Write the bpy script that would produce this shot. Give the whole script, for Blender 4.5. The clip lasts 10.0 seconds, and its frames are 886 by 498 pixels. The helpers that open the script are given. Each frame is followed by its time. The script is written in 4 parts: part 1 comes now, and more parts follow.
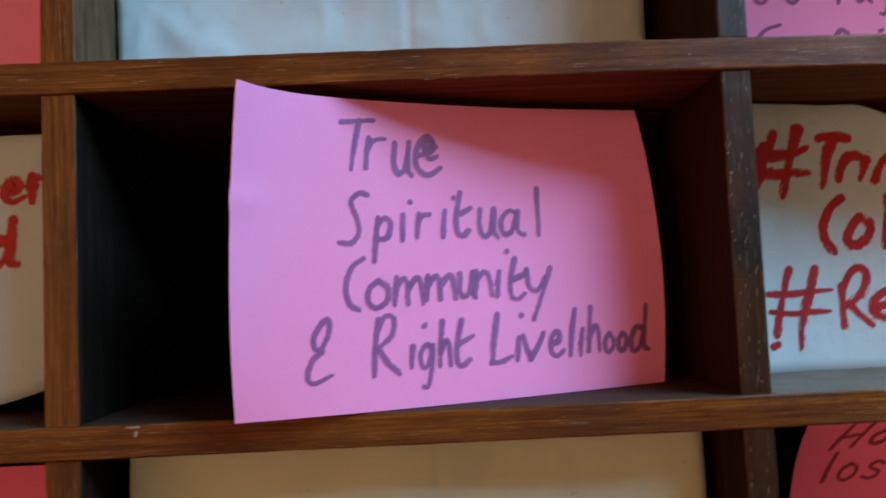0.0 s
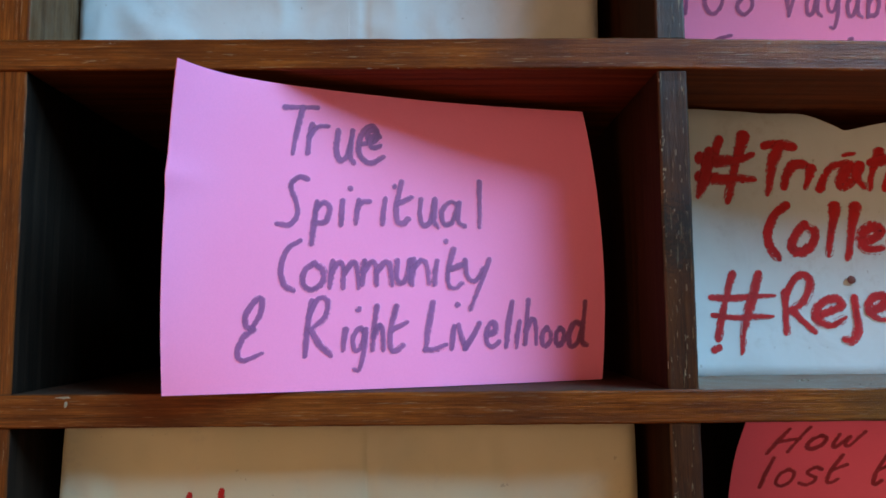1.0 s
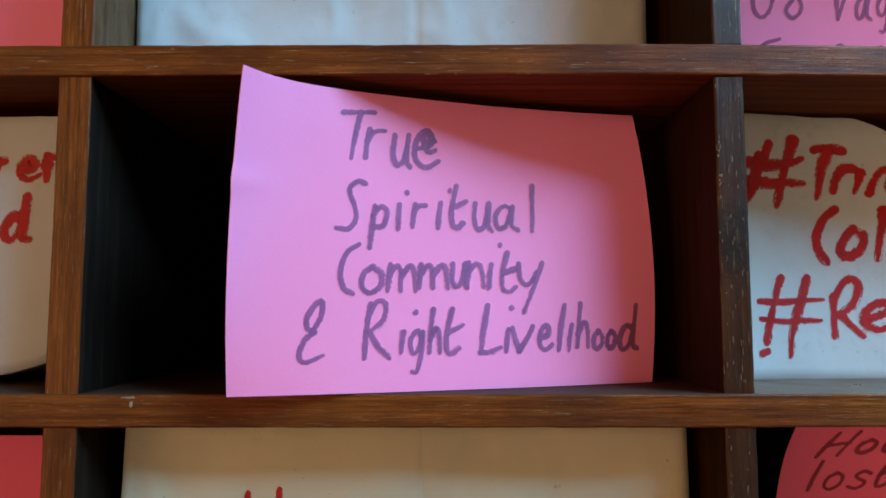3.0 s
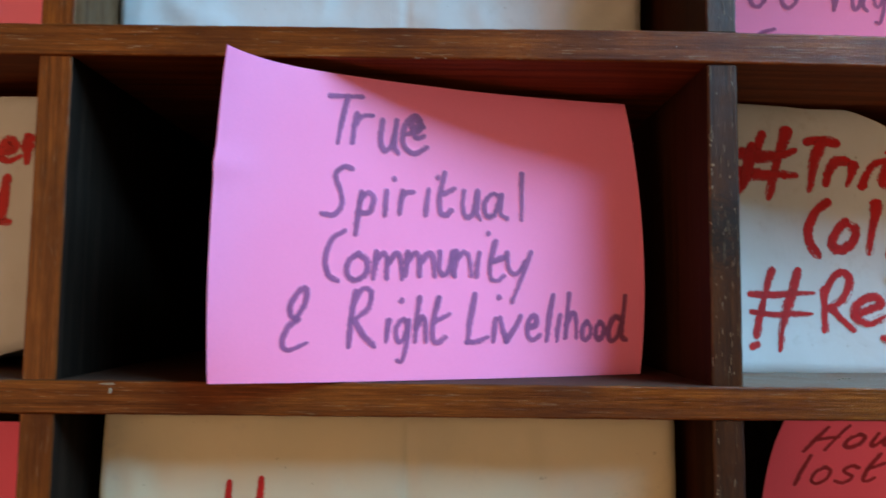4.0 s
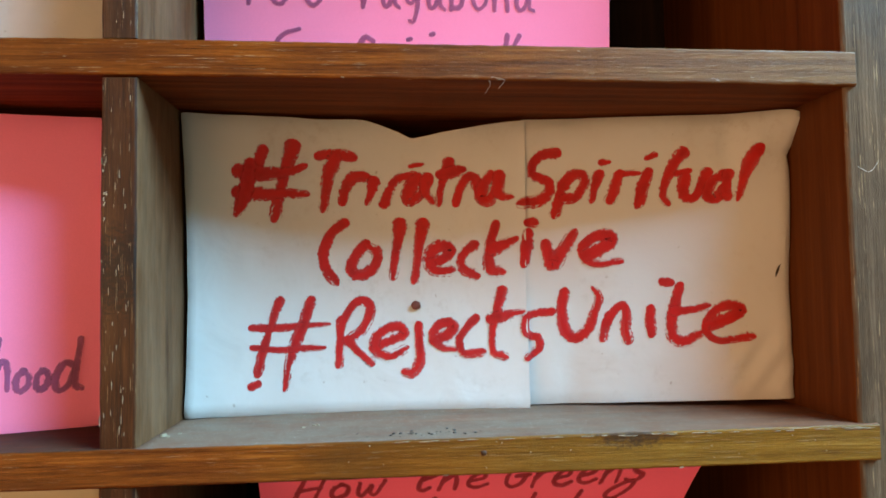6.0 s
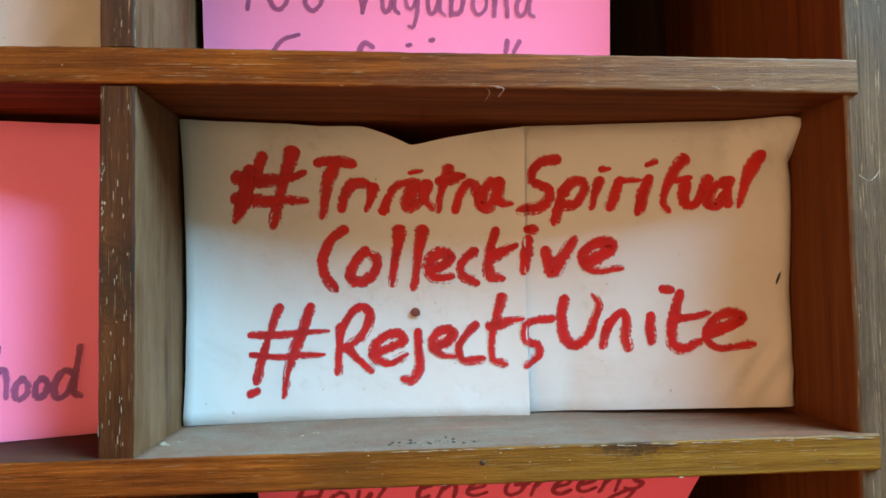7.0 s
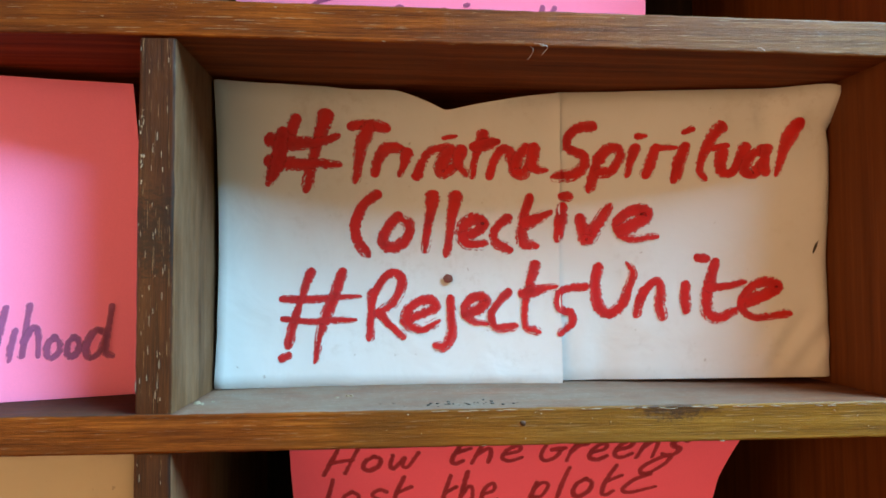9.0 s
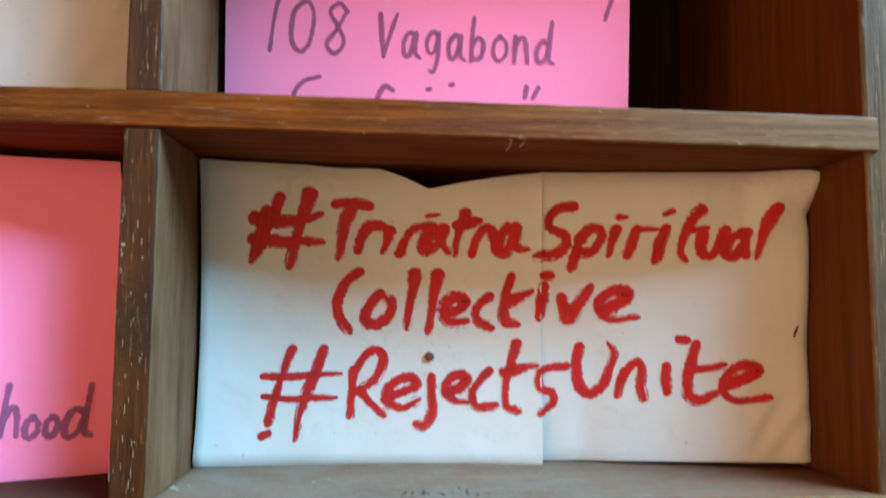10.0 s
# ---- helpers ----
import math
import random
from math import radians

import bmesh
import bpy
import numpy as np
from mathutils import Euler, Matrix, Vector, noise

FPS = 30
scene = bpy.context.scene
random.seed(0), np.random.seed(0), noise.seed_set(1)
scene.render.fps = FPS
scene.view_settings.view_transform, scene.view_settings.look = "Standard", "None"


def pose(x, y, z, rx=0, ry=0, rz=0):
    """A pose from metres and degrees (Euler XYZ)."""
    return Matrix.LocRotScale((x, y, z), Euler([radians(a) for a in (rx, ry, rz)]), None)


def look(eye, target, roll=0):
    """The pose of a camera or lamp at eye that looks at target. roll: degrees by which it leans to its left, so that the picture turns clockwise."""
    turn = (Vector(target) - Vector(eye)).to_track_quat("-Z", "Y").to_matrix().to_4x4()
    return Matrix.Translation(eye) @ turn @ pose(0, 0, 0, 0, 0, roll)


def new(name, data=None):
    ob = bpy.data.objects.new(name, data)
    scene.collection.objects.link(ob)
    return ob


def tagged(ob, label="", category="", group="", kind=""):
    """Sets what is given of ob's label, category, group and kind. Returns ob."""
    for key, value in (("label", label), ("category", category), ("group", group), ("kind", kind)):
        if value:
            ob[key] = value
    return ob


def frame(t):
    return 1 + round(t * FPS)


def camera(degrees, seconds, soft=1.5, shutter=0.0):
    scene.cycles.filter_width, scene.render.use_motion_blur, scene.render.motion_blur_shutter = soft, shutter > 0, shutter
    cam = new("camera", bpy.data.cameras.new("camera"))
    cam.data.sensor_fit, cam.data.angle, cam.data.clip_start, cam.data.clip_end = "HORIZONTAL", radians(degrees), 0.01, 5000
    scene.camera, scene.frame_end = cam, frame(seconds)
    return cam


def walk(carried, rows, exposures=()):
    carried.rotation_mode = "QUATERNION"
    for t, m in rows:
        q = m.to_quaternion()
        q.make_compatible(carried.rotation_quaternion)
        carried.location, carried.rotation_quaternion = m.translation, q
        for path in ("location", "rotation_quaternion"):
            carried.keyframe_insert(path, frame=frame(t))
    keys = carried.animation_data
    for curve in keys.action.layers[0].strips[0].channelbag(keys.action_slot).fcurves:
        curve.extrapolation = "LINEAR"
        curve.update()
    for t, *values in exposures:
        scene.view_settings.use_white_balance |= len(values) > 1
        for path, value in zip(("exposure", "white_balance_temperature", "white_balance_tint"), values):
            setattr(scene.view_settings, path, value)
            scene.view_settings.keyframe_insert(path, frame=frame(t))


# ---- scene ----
cam = camera(64.0, 10.0, 1.7, 0.5)
PATH = [
    (0, (-0.111, -0.237, 1.24), (-0.077, 1.76, 1.351), -2.5),
    (0.5, (-0.095, -0.237, 1.237), (-0.036, 1.754, 1.408), -0.3),
    (1, (-0.087, -0.24, 1.225), (-0.069, 1.751, 1.414), -0.4),
    (1.5, (-0.078, -0.242, 1.229), (-0.076, 1.747, 1.431), -0.5),
    (2, (-0.097, -0.239, 1.228), (-0.11, 1.752, 1.422), 0.2),
    (2.5, (-0.103, -0.245, 1.23), (-0.114, 1.746, 1.426), 0.1),
    (2.7, (-0.103, -0.244, 1.228), (-0.12, 1.748, 1.412), -0.2),
    (3.8, (-0.105, -0.242, 1.23), (-0.088, 1.752, 1.392), 0.7),
    (4, (-0.101, -0.239, 1.227), (-0.094, 1.755, 1.378), 0.6),
    (4.5, (-0.04, -0.231, 1.239), (0.019, 1.766, 1.32), -0.2),
    (5, (0.041, -0.219, 1.243), (0.081, 1.779, 1.317), -1.1),
    (5.5, (0.079, -0.211, 1.242), (0.161, 1.785, 1.324), -1.7),
    (6, (0.079, -0.214, 1.246), (0.198, 1.78, 1.349), -1.0),
    (6.2, (0.084, -0.214, 1.245), (0.188, 1.78, 1.365), -0.8),
    (7.3, (0.079, -0.213, 1.251), (0.198, 1.781, 1.338), -0.9),
    (7.5, (0.079, -0.212, 1.247), (0.199, 1.783, 1.338), -0.7),
    (8, (0.072, -0.212, 1.241), (0.189, 1.782, 1.335), -0.5),
    (8.5, (0.071, -0.213, 1.239), (0.186, 1.781, 1.333), -0.4),
    (9, (0.067, -0.21, 1.238), (0.186, 1.785, 1.328), -0.3),
    (9.5, (0.078, -0.212, 1.241), (0.196, 1.782, 1.346), -0.7),
    (10, (0.075, -0.213, 1.257), (0.182, 1.778, 1.421), 0.4),
]
EXPOSURES = [(0.0, -0.90, 6400, 12), (0.5, -0.74, 6400, 12), (2.7, -0.72, 6400, 12), (4.0, -0.60, 6600, 14), (4.5, -0.68, 6550, 14), (5.0, -0.55, 6850, 15), (5.5, -0.08, 7650, 16), (6.2, 0.02, 7700, 16), (7.5, 0.10, 7700, 16), (9.0, 0.10, 7600, 16), (9.6, 0.07, 7450, 14), (10.0, 0.08, 7250, 13)]
SKY_W, WIN_W, BACK_W = 400.0, 50.0, 29.0
walk(cam, [(t, look(eye, target, roll)) for t, eye, target, roll in PATH], EXPOSURES)

# ---- world and lights ----
world = bpy.data.worlds.new("sky")
scene.world = world
world.use_nodes = True
wn = world.node_tree.nodes
sky = wn.new("ShaderNodeTexSky")
sky.sky_type = "NISHITA"
sky.sun_disc = False
sky.sun_elevation, sky.sun_rotation = radians(38), radians(140)
wn["Background"].inputs["Strength"].default_value = 0.1
world.node_tree.links.new(sky.outputs["Color"], wn["Background"].inputs["Color"])


def area(name, m, sx, sy, watts, colour):
    lamp = bpy.data.lights.new(name, "AREA")
    lamp.shape, lamp.size, lamp.size_y, lamp.energy, lamp.color = "RECTANGLE", sx, sy, watts, colour
    ob = new(name, lamp)
    ob.matrix_world = m
    return ob


# cool sky through the roof window, warm sunlit ground through the side window
area("roof_window_daylight", look((1.67, -1.05, 2.83), (1.67, -1.05, 0)), 1.14, 1.50, SKY_W, (0.27, 0.655, 1.0))
area("window_daylight", look((-2.38, -2.16, 1.35), (0.6, -2.16, 1.35)), 2.04, 1.16, WIN_W, (1.0, 0.54, 0.245))
# added warm fill from behind the viewer; no window is known there
area("back_window_daylight", look((-1.10, -3.38, 1.35), (-1.10, 0.0, 1.35)), 1.56, 1.16, BACK_W, (1.0, 0.54, 0.245))


# ---- materials ----
def material(name, roughness=0.6, specular=0.5):
    m = bpy.data.materials.new(name)
    m.use_nodes = True
    b = m.node_tree.nodes["Principled BSDF"]
    b.inputs["Roughness"].default_value = roughness
    b.inputs["Specular IOR Level"].default_value = specular
    return m, m.node_tree, b


def node(tree, kind, **values):
    n = tree.nodes.new("ShaderNode" + kind)
    for key, value in values.items():
        n.inputs[key.replace("_", " ")].default_value = value
    return n


def stretched(tree, scale):
    """Object coordinates, stretched, and shifted by each object's own random number."""
    co = tree.nodes.new("ShaderNodeTexCoord")
    info = tree.nodes.new("ShaderNodeObjectInfo")
    shift = node(tree, "VectorMath")
    shift.operation = "MULTIPLY_ADD"
    shift.inputs[1].default_value = (7.3, 3.1, 5.7)
    tree.links.new(info.outputs["Random"], shift.inputs[0])
    tree.links.new(co.outputs["Object"], shift.inputs[2])
    mp = node(tree, "Mapping", Scale=scale)
    tree.links.new(shift.outputs[0], mp.inputs["Vector"])
    return mp.outputs["Vector"]


def noise_of(tree, scale, detail=4.0, rough=0.6, distortion=0.0, vec=None):
    n = node(tree, "TexNoise", Scale=1.0, Detail=detail, Roughness=rough, Distortion=distortion)
    tree.links.new(vec or stretched(tree, scale), n.inputs["Vector"])
    return n.outputs["Fac"]


def ramp(tree, fac, *stops):
    r = tree.nodes.new("ShaderNodeValToRGB")
    while len(r.color_ramp.elements) < len(stops):
        r.color_ramp.elements.new(0.5)
    for e, (p, c) in zip(r.color_ramp.elements, stops):
        e.position, e.color = p, (*c, 1) if len(c) == 3 else c
    tree.links.new(fac, r.inputs["Fac"])
    return r.outputs["Color"]


def grey(v):
    return (v, v, v)


def mix(tree, fac, a, b, mode="MIX"):
    m = tree.nodes.new("ShaderNodeMix")
    m.data_type, m.blend_type = "RGBA", mode
    for sock, value in ((0, fac), (6, a), (7, b)):
        if isinstance(value, bpy.types.NodeSocket):
            tree.links.new(value, m.inputs[sock])
        else:
            m.inputs[sock].default_value = value if sock == 0 else (*value, 1)
    return m.outputs[2]


def bump(tree, b, height, strength, distance):
    n = node(tree, "Bump", Strength=strength, Distance=distance)
    tree.links.new(height, n.inputs["Height"])
    tree.links.new(n.outputs["Normal"], b.inputs["Normal"])


def along(axis, slow, fast):
    return tuple(slow if i == axis else fast for i in range(3))


def varnished_wood(name, axis, dark, mid, light, wear, rough, end_tones=None, scorched=None, sheen=0.17):
    """Old brown wood with stretched grain, pale worn pores and patchy varnish."""
    m, t, b = material(name, rough, sheen)
    broad = noise_of(t, along(axis, 9, 460), 6, 0.7, 0.35)
    fine = noise_of(t, along(axis, 60, 2600), 4, 0.75, 0.2)
    grain = mix(t, 0.5, broad, fine)
    colour = ramp(t, grain, (0.38, dark), (0.5, mid), (0.63, light))
    patch = noise_of(t, along(axis, 22, 60), 4, 0.6)
    colour = mix(t, ramp(t, patch, (0.35, grey(0.0)), (0.68, grey(0.75))), colour, dark)
    co = t.nodes.new("ShaderNodeTexCoord")
    sep = t.nodes.new("ShaderNodeSeparateXYZ")
    t.links.new(co.outputs["Object"], sep.inputs[0])
    if end_tones:
        # other tones take over towards the side board
        x0, x1, tones = end_tones
        other = ramp(t, grain, (0.36, tones[0]), (0.5, tones[1]), (0.64, tones[2]))
        reach = mix(t, 0.35, ramp(t, sep.outputs["X"], (x0, grey(0.0)), (x1, grey(1.0))), patch, "MULTIPLY")
        colour = mix(t, reach, colour, other)
        rub = sums(t, "ADD", sums(t, "MULTIPLY", sep.outputs["X"], 12.0), noise_of(t, (260, 260, 700), 4, 0.7))
        colour = mix(t, ramp(t, rub, (2.93, grey(0.0)), (3.12, grey(0.8))), colour, (0.30, 0.235, 0.15))
    if scorched:
        # a dark burnt stain: its middle, its reach and its tone
        sx, sz, wide, high, tone = scorched
        dx = sums(t, "POWER", sums(t, "ABSOLUTE", sums(t, "DIVIDE", sums(t, "SUBTRACT", sep.outputs["X"], sx), wide), 0.0), 2.0)
        dz = sums(t, "POWER", sums(t, "ABSOLUTE", sums(t, "DIVIDE", sums(t, "SUBTRACT", sep.outputs["Z"], sz), high), 0.0), 2.0)
        near = sums(t, "SUBTRACT", 1.0, sums(t, "ADD", dx, dz))
        spot = sums(t, "ADD", near, sums(t, "MULTIPLY", sums(t, "SUBTRACT", noise_of(t, (500, 500, 900), 5, 0.75), 0.5), 3.6))
        colour = mix(t, ramp(t, spot, (0.25, grey(0.0)), (1.1, grey(0.88))), colour, tone)
    pores = noise_of(t, along(axis, 70, 2300), 3, 0.7)
    colour = mix(t, ramp(t, pores, (0.63, grey(0.0)), (0.68, grey(wear))), colour, (0.45, 0.31, 0.17))
    t.links.new(colour, b.inputs["Base Color"])
    rr = ramp(t, patch, (0.3, grey(rough - 0.1)), (0.7, grey(rough + 0.15)))
    t.links.new(rr, b.inputs["Roughness"])
    bump(t, b, mix(t, 0.5, grain, pores), 0.55, 0.0006)
    return m


def raw_wood(name, axis, tones, film_most, film_from, dusty_from=None):
    """Inside faces of the boards: brown grain, a film of grey grime, and dust lying on what faces up."""
    m, t, b = material(name, 0.68, 0.12)
    grain = noise_of(t, along(axis, 10, 260), 6, 0.65, 0.3)
    colour = ramp(t, grain, (0.3, tones[0]), (0.52, tones[1]), (0.75, tones[2]))
    geo = t.nodes.new("ShaderNodeNewGeometry")
    up = t.nodes.new("ShaderNodeSeparateXYZ")
    t.links.new(geo.outputs["Normal"], up.inputs[0])
    dust = noise_of(t, (70, 70, 70), 5, 0.7)
    upward = ramp(t, up.outputs["Z"], (0.5, grey(0.0)), (0.9, grey(1.0)))
    lying = mix(t, 1.0, upward, ramp(t, dust, (0.25, grey(0.35)), (0.7, grey(0.85))), "MULTIPLY")
    if dusty_from is not None:
        # the dust lies thick in one pigeonhole only
        co = t.nodes.new("ShaderNodeTexCoord")
        sx = t.nodes.new("ShaderNodeSeparateXYZ")
        t.links.new(co.outputs["Object"], sx.inputs[0])
        # floors short of dusty_from are darkened, their shade put into the colour
        floor_shade = mix(t, 1.0, upward, ramp(t, sx.outputs["X"], (dusty_from - 0.003, grey(0.8)), (dusty_from, grey(0.0))), "MULTIPLY")
        colour = mix(t, floor_shade, colour, (0.022, 0.013, 0.009))
        # the fade towards the side board stands in for shade on the shelf
        lying = mix(t, 1.0, lying, ramp(t, sx.outputs["X"], (dusty_from - 0.003, grey(0.12)), (dusty_from, grey(1.0)), (0.13, grey(1.0)), (0.205, grey(0.45))), "MULTIPLY")
    colour = mix(t, lying, colour, (0.215, 0.168, 0.130))
    # single pale grains and lighter scuffs in the dust
    grains = ramp(t, noise_of(t, (1500, 1500, 1500), 2, 0.5), (0.64, grey(0.0)), (0.70, grey(0.75)))
    colour = mix(t, mix(t, 1.0, grains, lying, "MULTIPLY"), colour, (0.46, 0.41, 0.35))
    scuffs = ramp(t, noise_of(t, along(axis, 60, 300), 5, 0.75), (0.56, grey(0.0)), (0.70, grey(0.5)))
    colour = mix(t, mix(t, 1.0, scuffs, upward, "MULTIPLY"), colour, tones[1])
    film = ramp(t, noise_of(t, along(axis, 25, 80), 5, 0.7), (film_from, grey(0.0)), (film_from + 0.3, grey(film_most)))
    colour = mix(t, film, colour, (0.24, 0.142, 0.085))
    t.links.new(colour, b.inputs["Base Color"])
    bump(t, b, grain, 0.4, 0.0005)
    return m


def paper(name, base, blotch, amount, rough=0.75, fibre=0.15, specular=0.3):
    m, t, b = material(name, rough, specular)
    cloud = noise_of(t, (28, 28, 28), 5, 0.6)
    colour = mix(t, ramp(t, cloud, (0.45, grey(0.0)), (0.8, grey(amount))), base, blotch)
    fine = noise_of(t, (1800, 1800, 1800), 3, 0.6)
    colour = mix(t, 0.06, colour, ramp(t, fine, (0.3, grey(0.2)), (0.7, grey(1.0))), "MULTIPLY")
    t.links.new(colour, b.inputs["Base Color"])
    crease = noise_of(t, (95, 95, 95), 6, 0.6, 0.5)
    bump(t, b, mix(t, 0.3, crease, fine), fibre, 0.001)
    return m


def parcel_paper(name, base):
    """Cream wrapping paper with faint stains and small dark specks."""
    m, t, b = material(name, 0.62, 0.35)
    cloud = noise_of(t, (18, 18, 18), 5, 0.65)
    colour = mix(t, ramp(t, cloud, (0.45, grey(0.0)), (0.85, grey(0.5))), base, (0.46, 0.455, 0.43))
    smudge = mix(t, 1.0, ramp(t, noise_of(t, (30, 30, 30), 3), (0.5, grey(0.0)), (0.7, grey(1.0))), ramp(t, noise_of(t, (260, 260, 260), 4, 0.7), (0.5, grey(0.0)), (0.75, grey(0.45))), "MULTIPLY")
    colour = mix(t, smudge, colour, (0.33, 0.31, 0.29))
    fleck = noise_of(t, (330, 330, 330), 2, 0.5)
    colour = mix(t, ramp(t, fleck, (0.745, grey(0.0)), (0.78, grey(0.5))), colour, (0.22, 0.19, 0.16))
    t.links.new(colour, b.inputs["Base Color"])
    crease = noise_of(t, (46, 46, 46), 3, 0.45, 0.8)
    bump(t, b, crease, 0.34, 0.0016)
    return m


def ink(name, full, thin, amount, rough=0.6):
    m, t, b = material(name, rough, 0.3)
    streak = noise_of(t, (160, 160, 160), 5, 0.7)
    t.links.new(ramp(t, streak, (0.35, full), (0.35 + amount, thin)), b.inputs["Base Color"])
    return m


def sums(tree, operation, a, b):
    n = tree.nodes.new("ShaderNodeMath")
    n.operation = operation
    for k, v in enumerate((a, b)):
        if isinstance(v, (int, float)):
            n.inputs[k].default_value = v
        else:
            tree.links.new(v, n.inputs[k])
    return n.outputs[0]


def brushed(name, full, thin, bristle, dry, most, soft=0.22):
    """Paint laid in strokes: bristle streaks along the stroke, feathered edges and ends that run dry."""
    m, t, b = material(name, 0.6, 0.3)
    lay, end = t.nodes.new("ShaderNodeUVMap"), t.nodes.new("ShaderNodeUVMap")
    lay.uv_map, end.uv_map = "lay", "end"
    cut, tail = t.nodes.new("ShaderNodeSeparateXYZ"), t.nodes.new("ShaderNodeSeparateXYZ")
    t.links.new(lay.outputs[0], cut.inputs[0])
    t.links.new(end.outputs[0], tail.inputs[0])
    edge = sums(t, "ABSOLUTE", cut.outputs["Y"], 0.0)
    vec = t.nodes.new("ShaderNodeCombineXYZ")
    t.links.new(sums(t, "MULTIPLY", cut.outputs["X"], 95.0), vec.inputs[0])
    t.links.new(sums(t, "MULTIPLY", cut.outputs["Y"], 2.6), vec.inputs[1])
    t.links.new(sums(t, "MULTIPLY", tail.outputs["Y"], 40.0), vec.inputs[2])
    hair = node(t, "TexNoise", Scale=1.0, Detail=4.0, Roughness=0.65)
    t.links.new(vec.outputs[0], hair.inputs["Vector"])
    fine = noise_of(t, (900, 900, 900), 3, 0.6)
    value = sums(t, "MULTIPLY", sums(t, "SUBTRACT", 1.0, edge), 1.2)
    value = sums(t, "ADD", value, sums(t, "MULTIPLY", sums(t, "SUBTRACT", hair.outputs[0], 0.47), bristle))
    value = sums(t, "ADD", value, sums(t, "MULTIPLY", sums(t, "SUBTRACT", fine, 0.5), 1.1))
    split = ramp(t, hair.outputs[0], (0.44, grey(1.0)), (0.56, grey(0.12)))
    value = sums(t, "SUBTRACT", value, sums(t, "MULTIPLY", sums(t, "MULTIPLY", sums(t, "POWER", tail.outputs["X"], 2.5), dry), split))
    pool = noise_of(t, (110, 110, 110), 3, 0.6)
    rich = mix(t, ramp(t, pool, (0.45, grey(0.0)), (0.68, grey(0.8))), full, tuple(0.62 * c for c in full))
    t.links.new(mix(t, ramp(t, value, (0.12, grey(0.0)), (0.85, grey(1.0))), thin, rich), b.inputs["Base Color"])
    t.links.new(ramp(t, value, (0.0, grey(0.0)), (soft, grey(0.7 * most)), (0.8, grey(most))), b.inputs["Alpha"])
    return m


def plaster(name, base, other):
    m, t, b = material(name, 0.85, 0.2)
    t.links.new(ramp(t, noise_of(t, (3, 3, 3), 5), (0.35, base), (0.7, other)), b.inputs["Base Color"])
    bump(t, b, noise_of(t, (120, 120, 120), 4), 0.2, 0.002)
    return m


DARK, MID, LIGHT = (0.056, 0.0112, 0.0016), (0.165, 0.039, 0.0050), (0.31, 0.090, 0.013)
front_x = varnished_wood("varnished_edge_level", 0, DARK, MID, LIGHT, 0.30, 0.40)
front_gold = varnished_wood("yellowed_edge_level", 0, DARK, MID, LIGHT, 0.30, 0.40, (0.02, 0.15, ((0.085, 0.036, 0.005), (0.175, 0.083, 0.010), (0.26, 0.14, 0.022))), (0.149, 0.1315, 0.0161, 0.0043, (0.042, 0.018, 0.009)))
front_up = varnished_wood("greyer_edge_level", 0, DARK, MID, LIGHT, 0.5, 0.40, (0.07, 0.21, ((0.080, 0.032, 0.009), (0.165, 0.078, 0.025), (0.26, 0.140, 0.052))))
front_z = varnished_wood("varnished_edge_upright", 2, DARK, MID, LIGHT, 0.35, 0.40)
front_dark = varnished_wood("scuffed_dark_edge", 2, (0.014, 0.0038, 0.0018), (0.048, 0.0140, 0.0046), (0.094, 0.030, 0.0100), 0.4, 0.40, None, (-0.005, 0.184, 0.022, 0.017, (0.010, 0.0055, 0.004)), 0.25)
front_mid = varnished_wood("scuffed_brown_edge", 2, (0.022, 0.0070, 0.0030), (0.066, 0.0230, 0.0085), (0.130, 0.050, 0.020), 0.5, 0.38, sheen=0.3)
front_side = varnished_wood("weathered_side_edge", 2, (0.052, 0.031, 0.018), (0.11, 0.070, 0.042), (0.18, 0.125, 0.082), 0.6, 0.40)
BROWN = ((0.032, 0.0085, 0.0022), (0.072, 0.021, 0.005), (0.118, 0.040, 0.011))
# BROWN is scaled by facing; shade is put into the darker uprights
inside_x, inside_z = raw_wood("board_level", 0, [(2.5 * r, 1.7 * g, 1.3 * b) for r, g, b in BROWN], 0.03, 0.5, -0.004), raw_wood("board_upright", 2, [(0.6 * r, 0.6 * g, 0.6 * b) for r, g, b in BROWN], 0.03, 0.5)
# dark wood of the middle divider's left faces, deepened with the recess's shade
dark_z = raw_wood("dark_shaded_upright", 2, [(0.30 * r, 0.26 * g, 0.26 * b) for r, g, b in BROWN], 0.02, 0.5)
side_z = raw_wood("side_board_upright", 2, ((0.072, 0.0195, 0.0050), (0.105, 0.030, 0.0075), (0.142, 0.044, 0.012)), 0.06, 0.5)
# near-black tones carry the recess shade on the left divider and back panel
shaded_z = raw_wood("shaded_board_upright", 2, ((0.0065, 0.0030, 0.0018), (0.014, 0.0068, 0.0040), (0.030, 0.0155, 0.0095)), 0.015, 0.5)
grimy_z = raw_wood("grimy_board_upright", 2, ((0.050, 0.0180, 0.0062), (0.098, 0.038, 0.0135), (0.175, 0.079, 0.032)), 0.42, 0.3)
pink_paper = paper("pink_paper", (0.98, 0.268, 0.490), (0.97, 0.242, 0.462), 0.5, 0.8, 0.05)
# the pink paper again, with its shaded red put into the colour
shaded_pink_paper = paper("pink_paper_in_shade", (0.92, 0.15, 0.27), (0.88, 0.13, 0.24), 0.5, 0.8, 0.05)
cream = parcel_paper("cream_wrapping_paper", (0.53, 0.57, 0.585))
manila = parcel_paper("manila_wrapping_paper", (0.53, 0.485, 0.345))
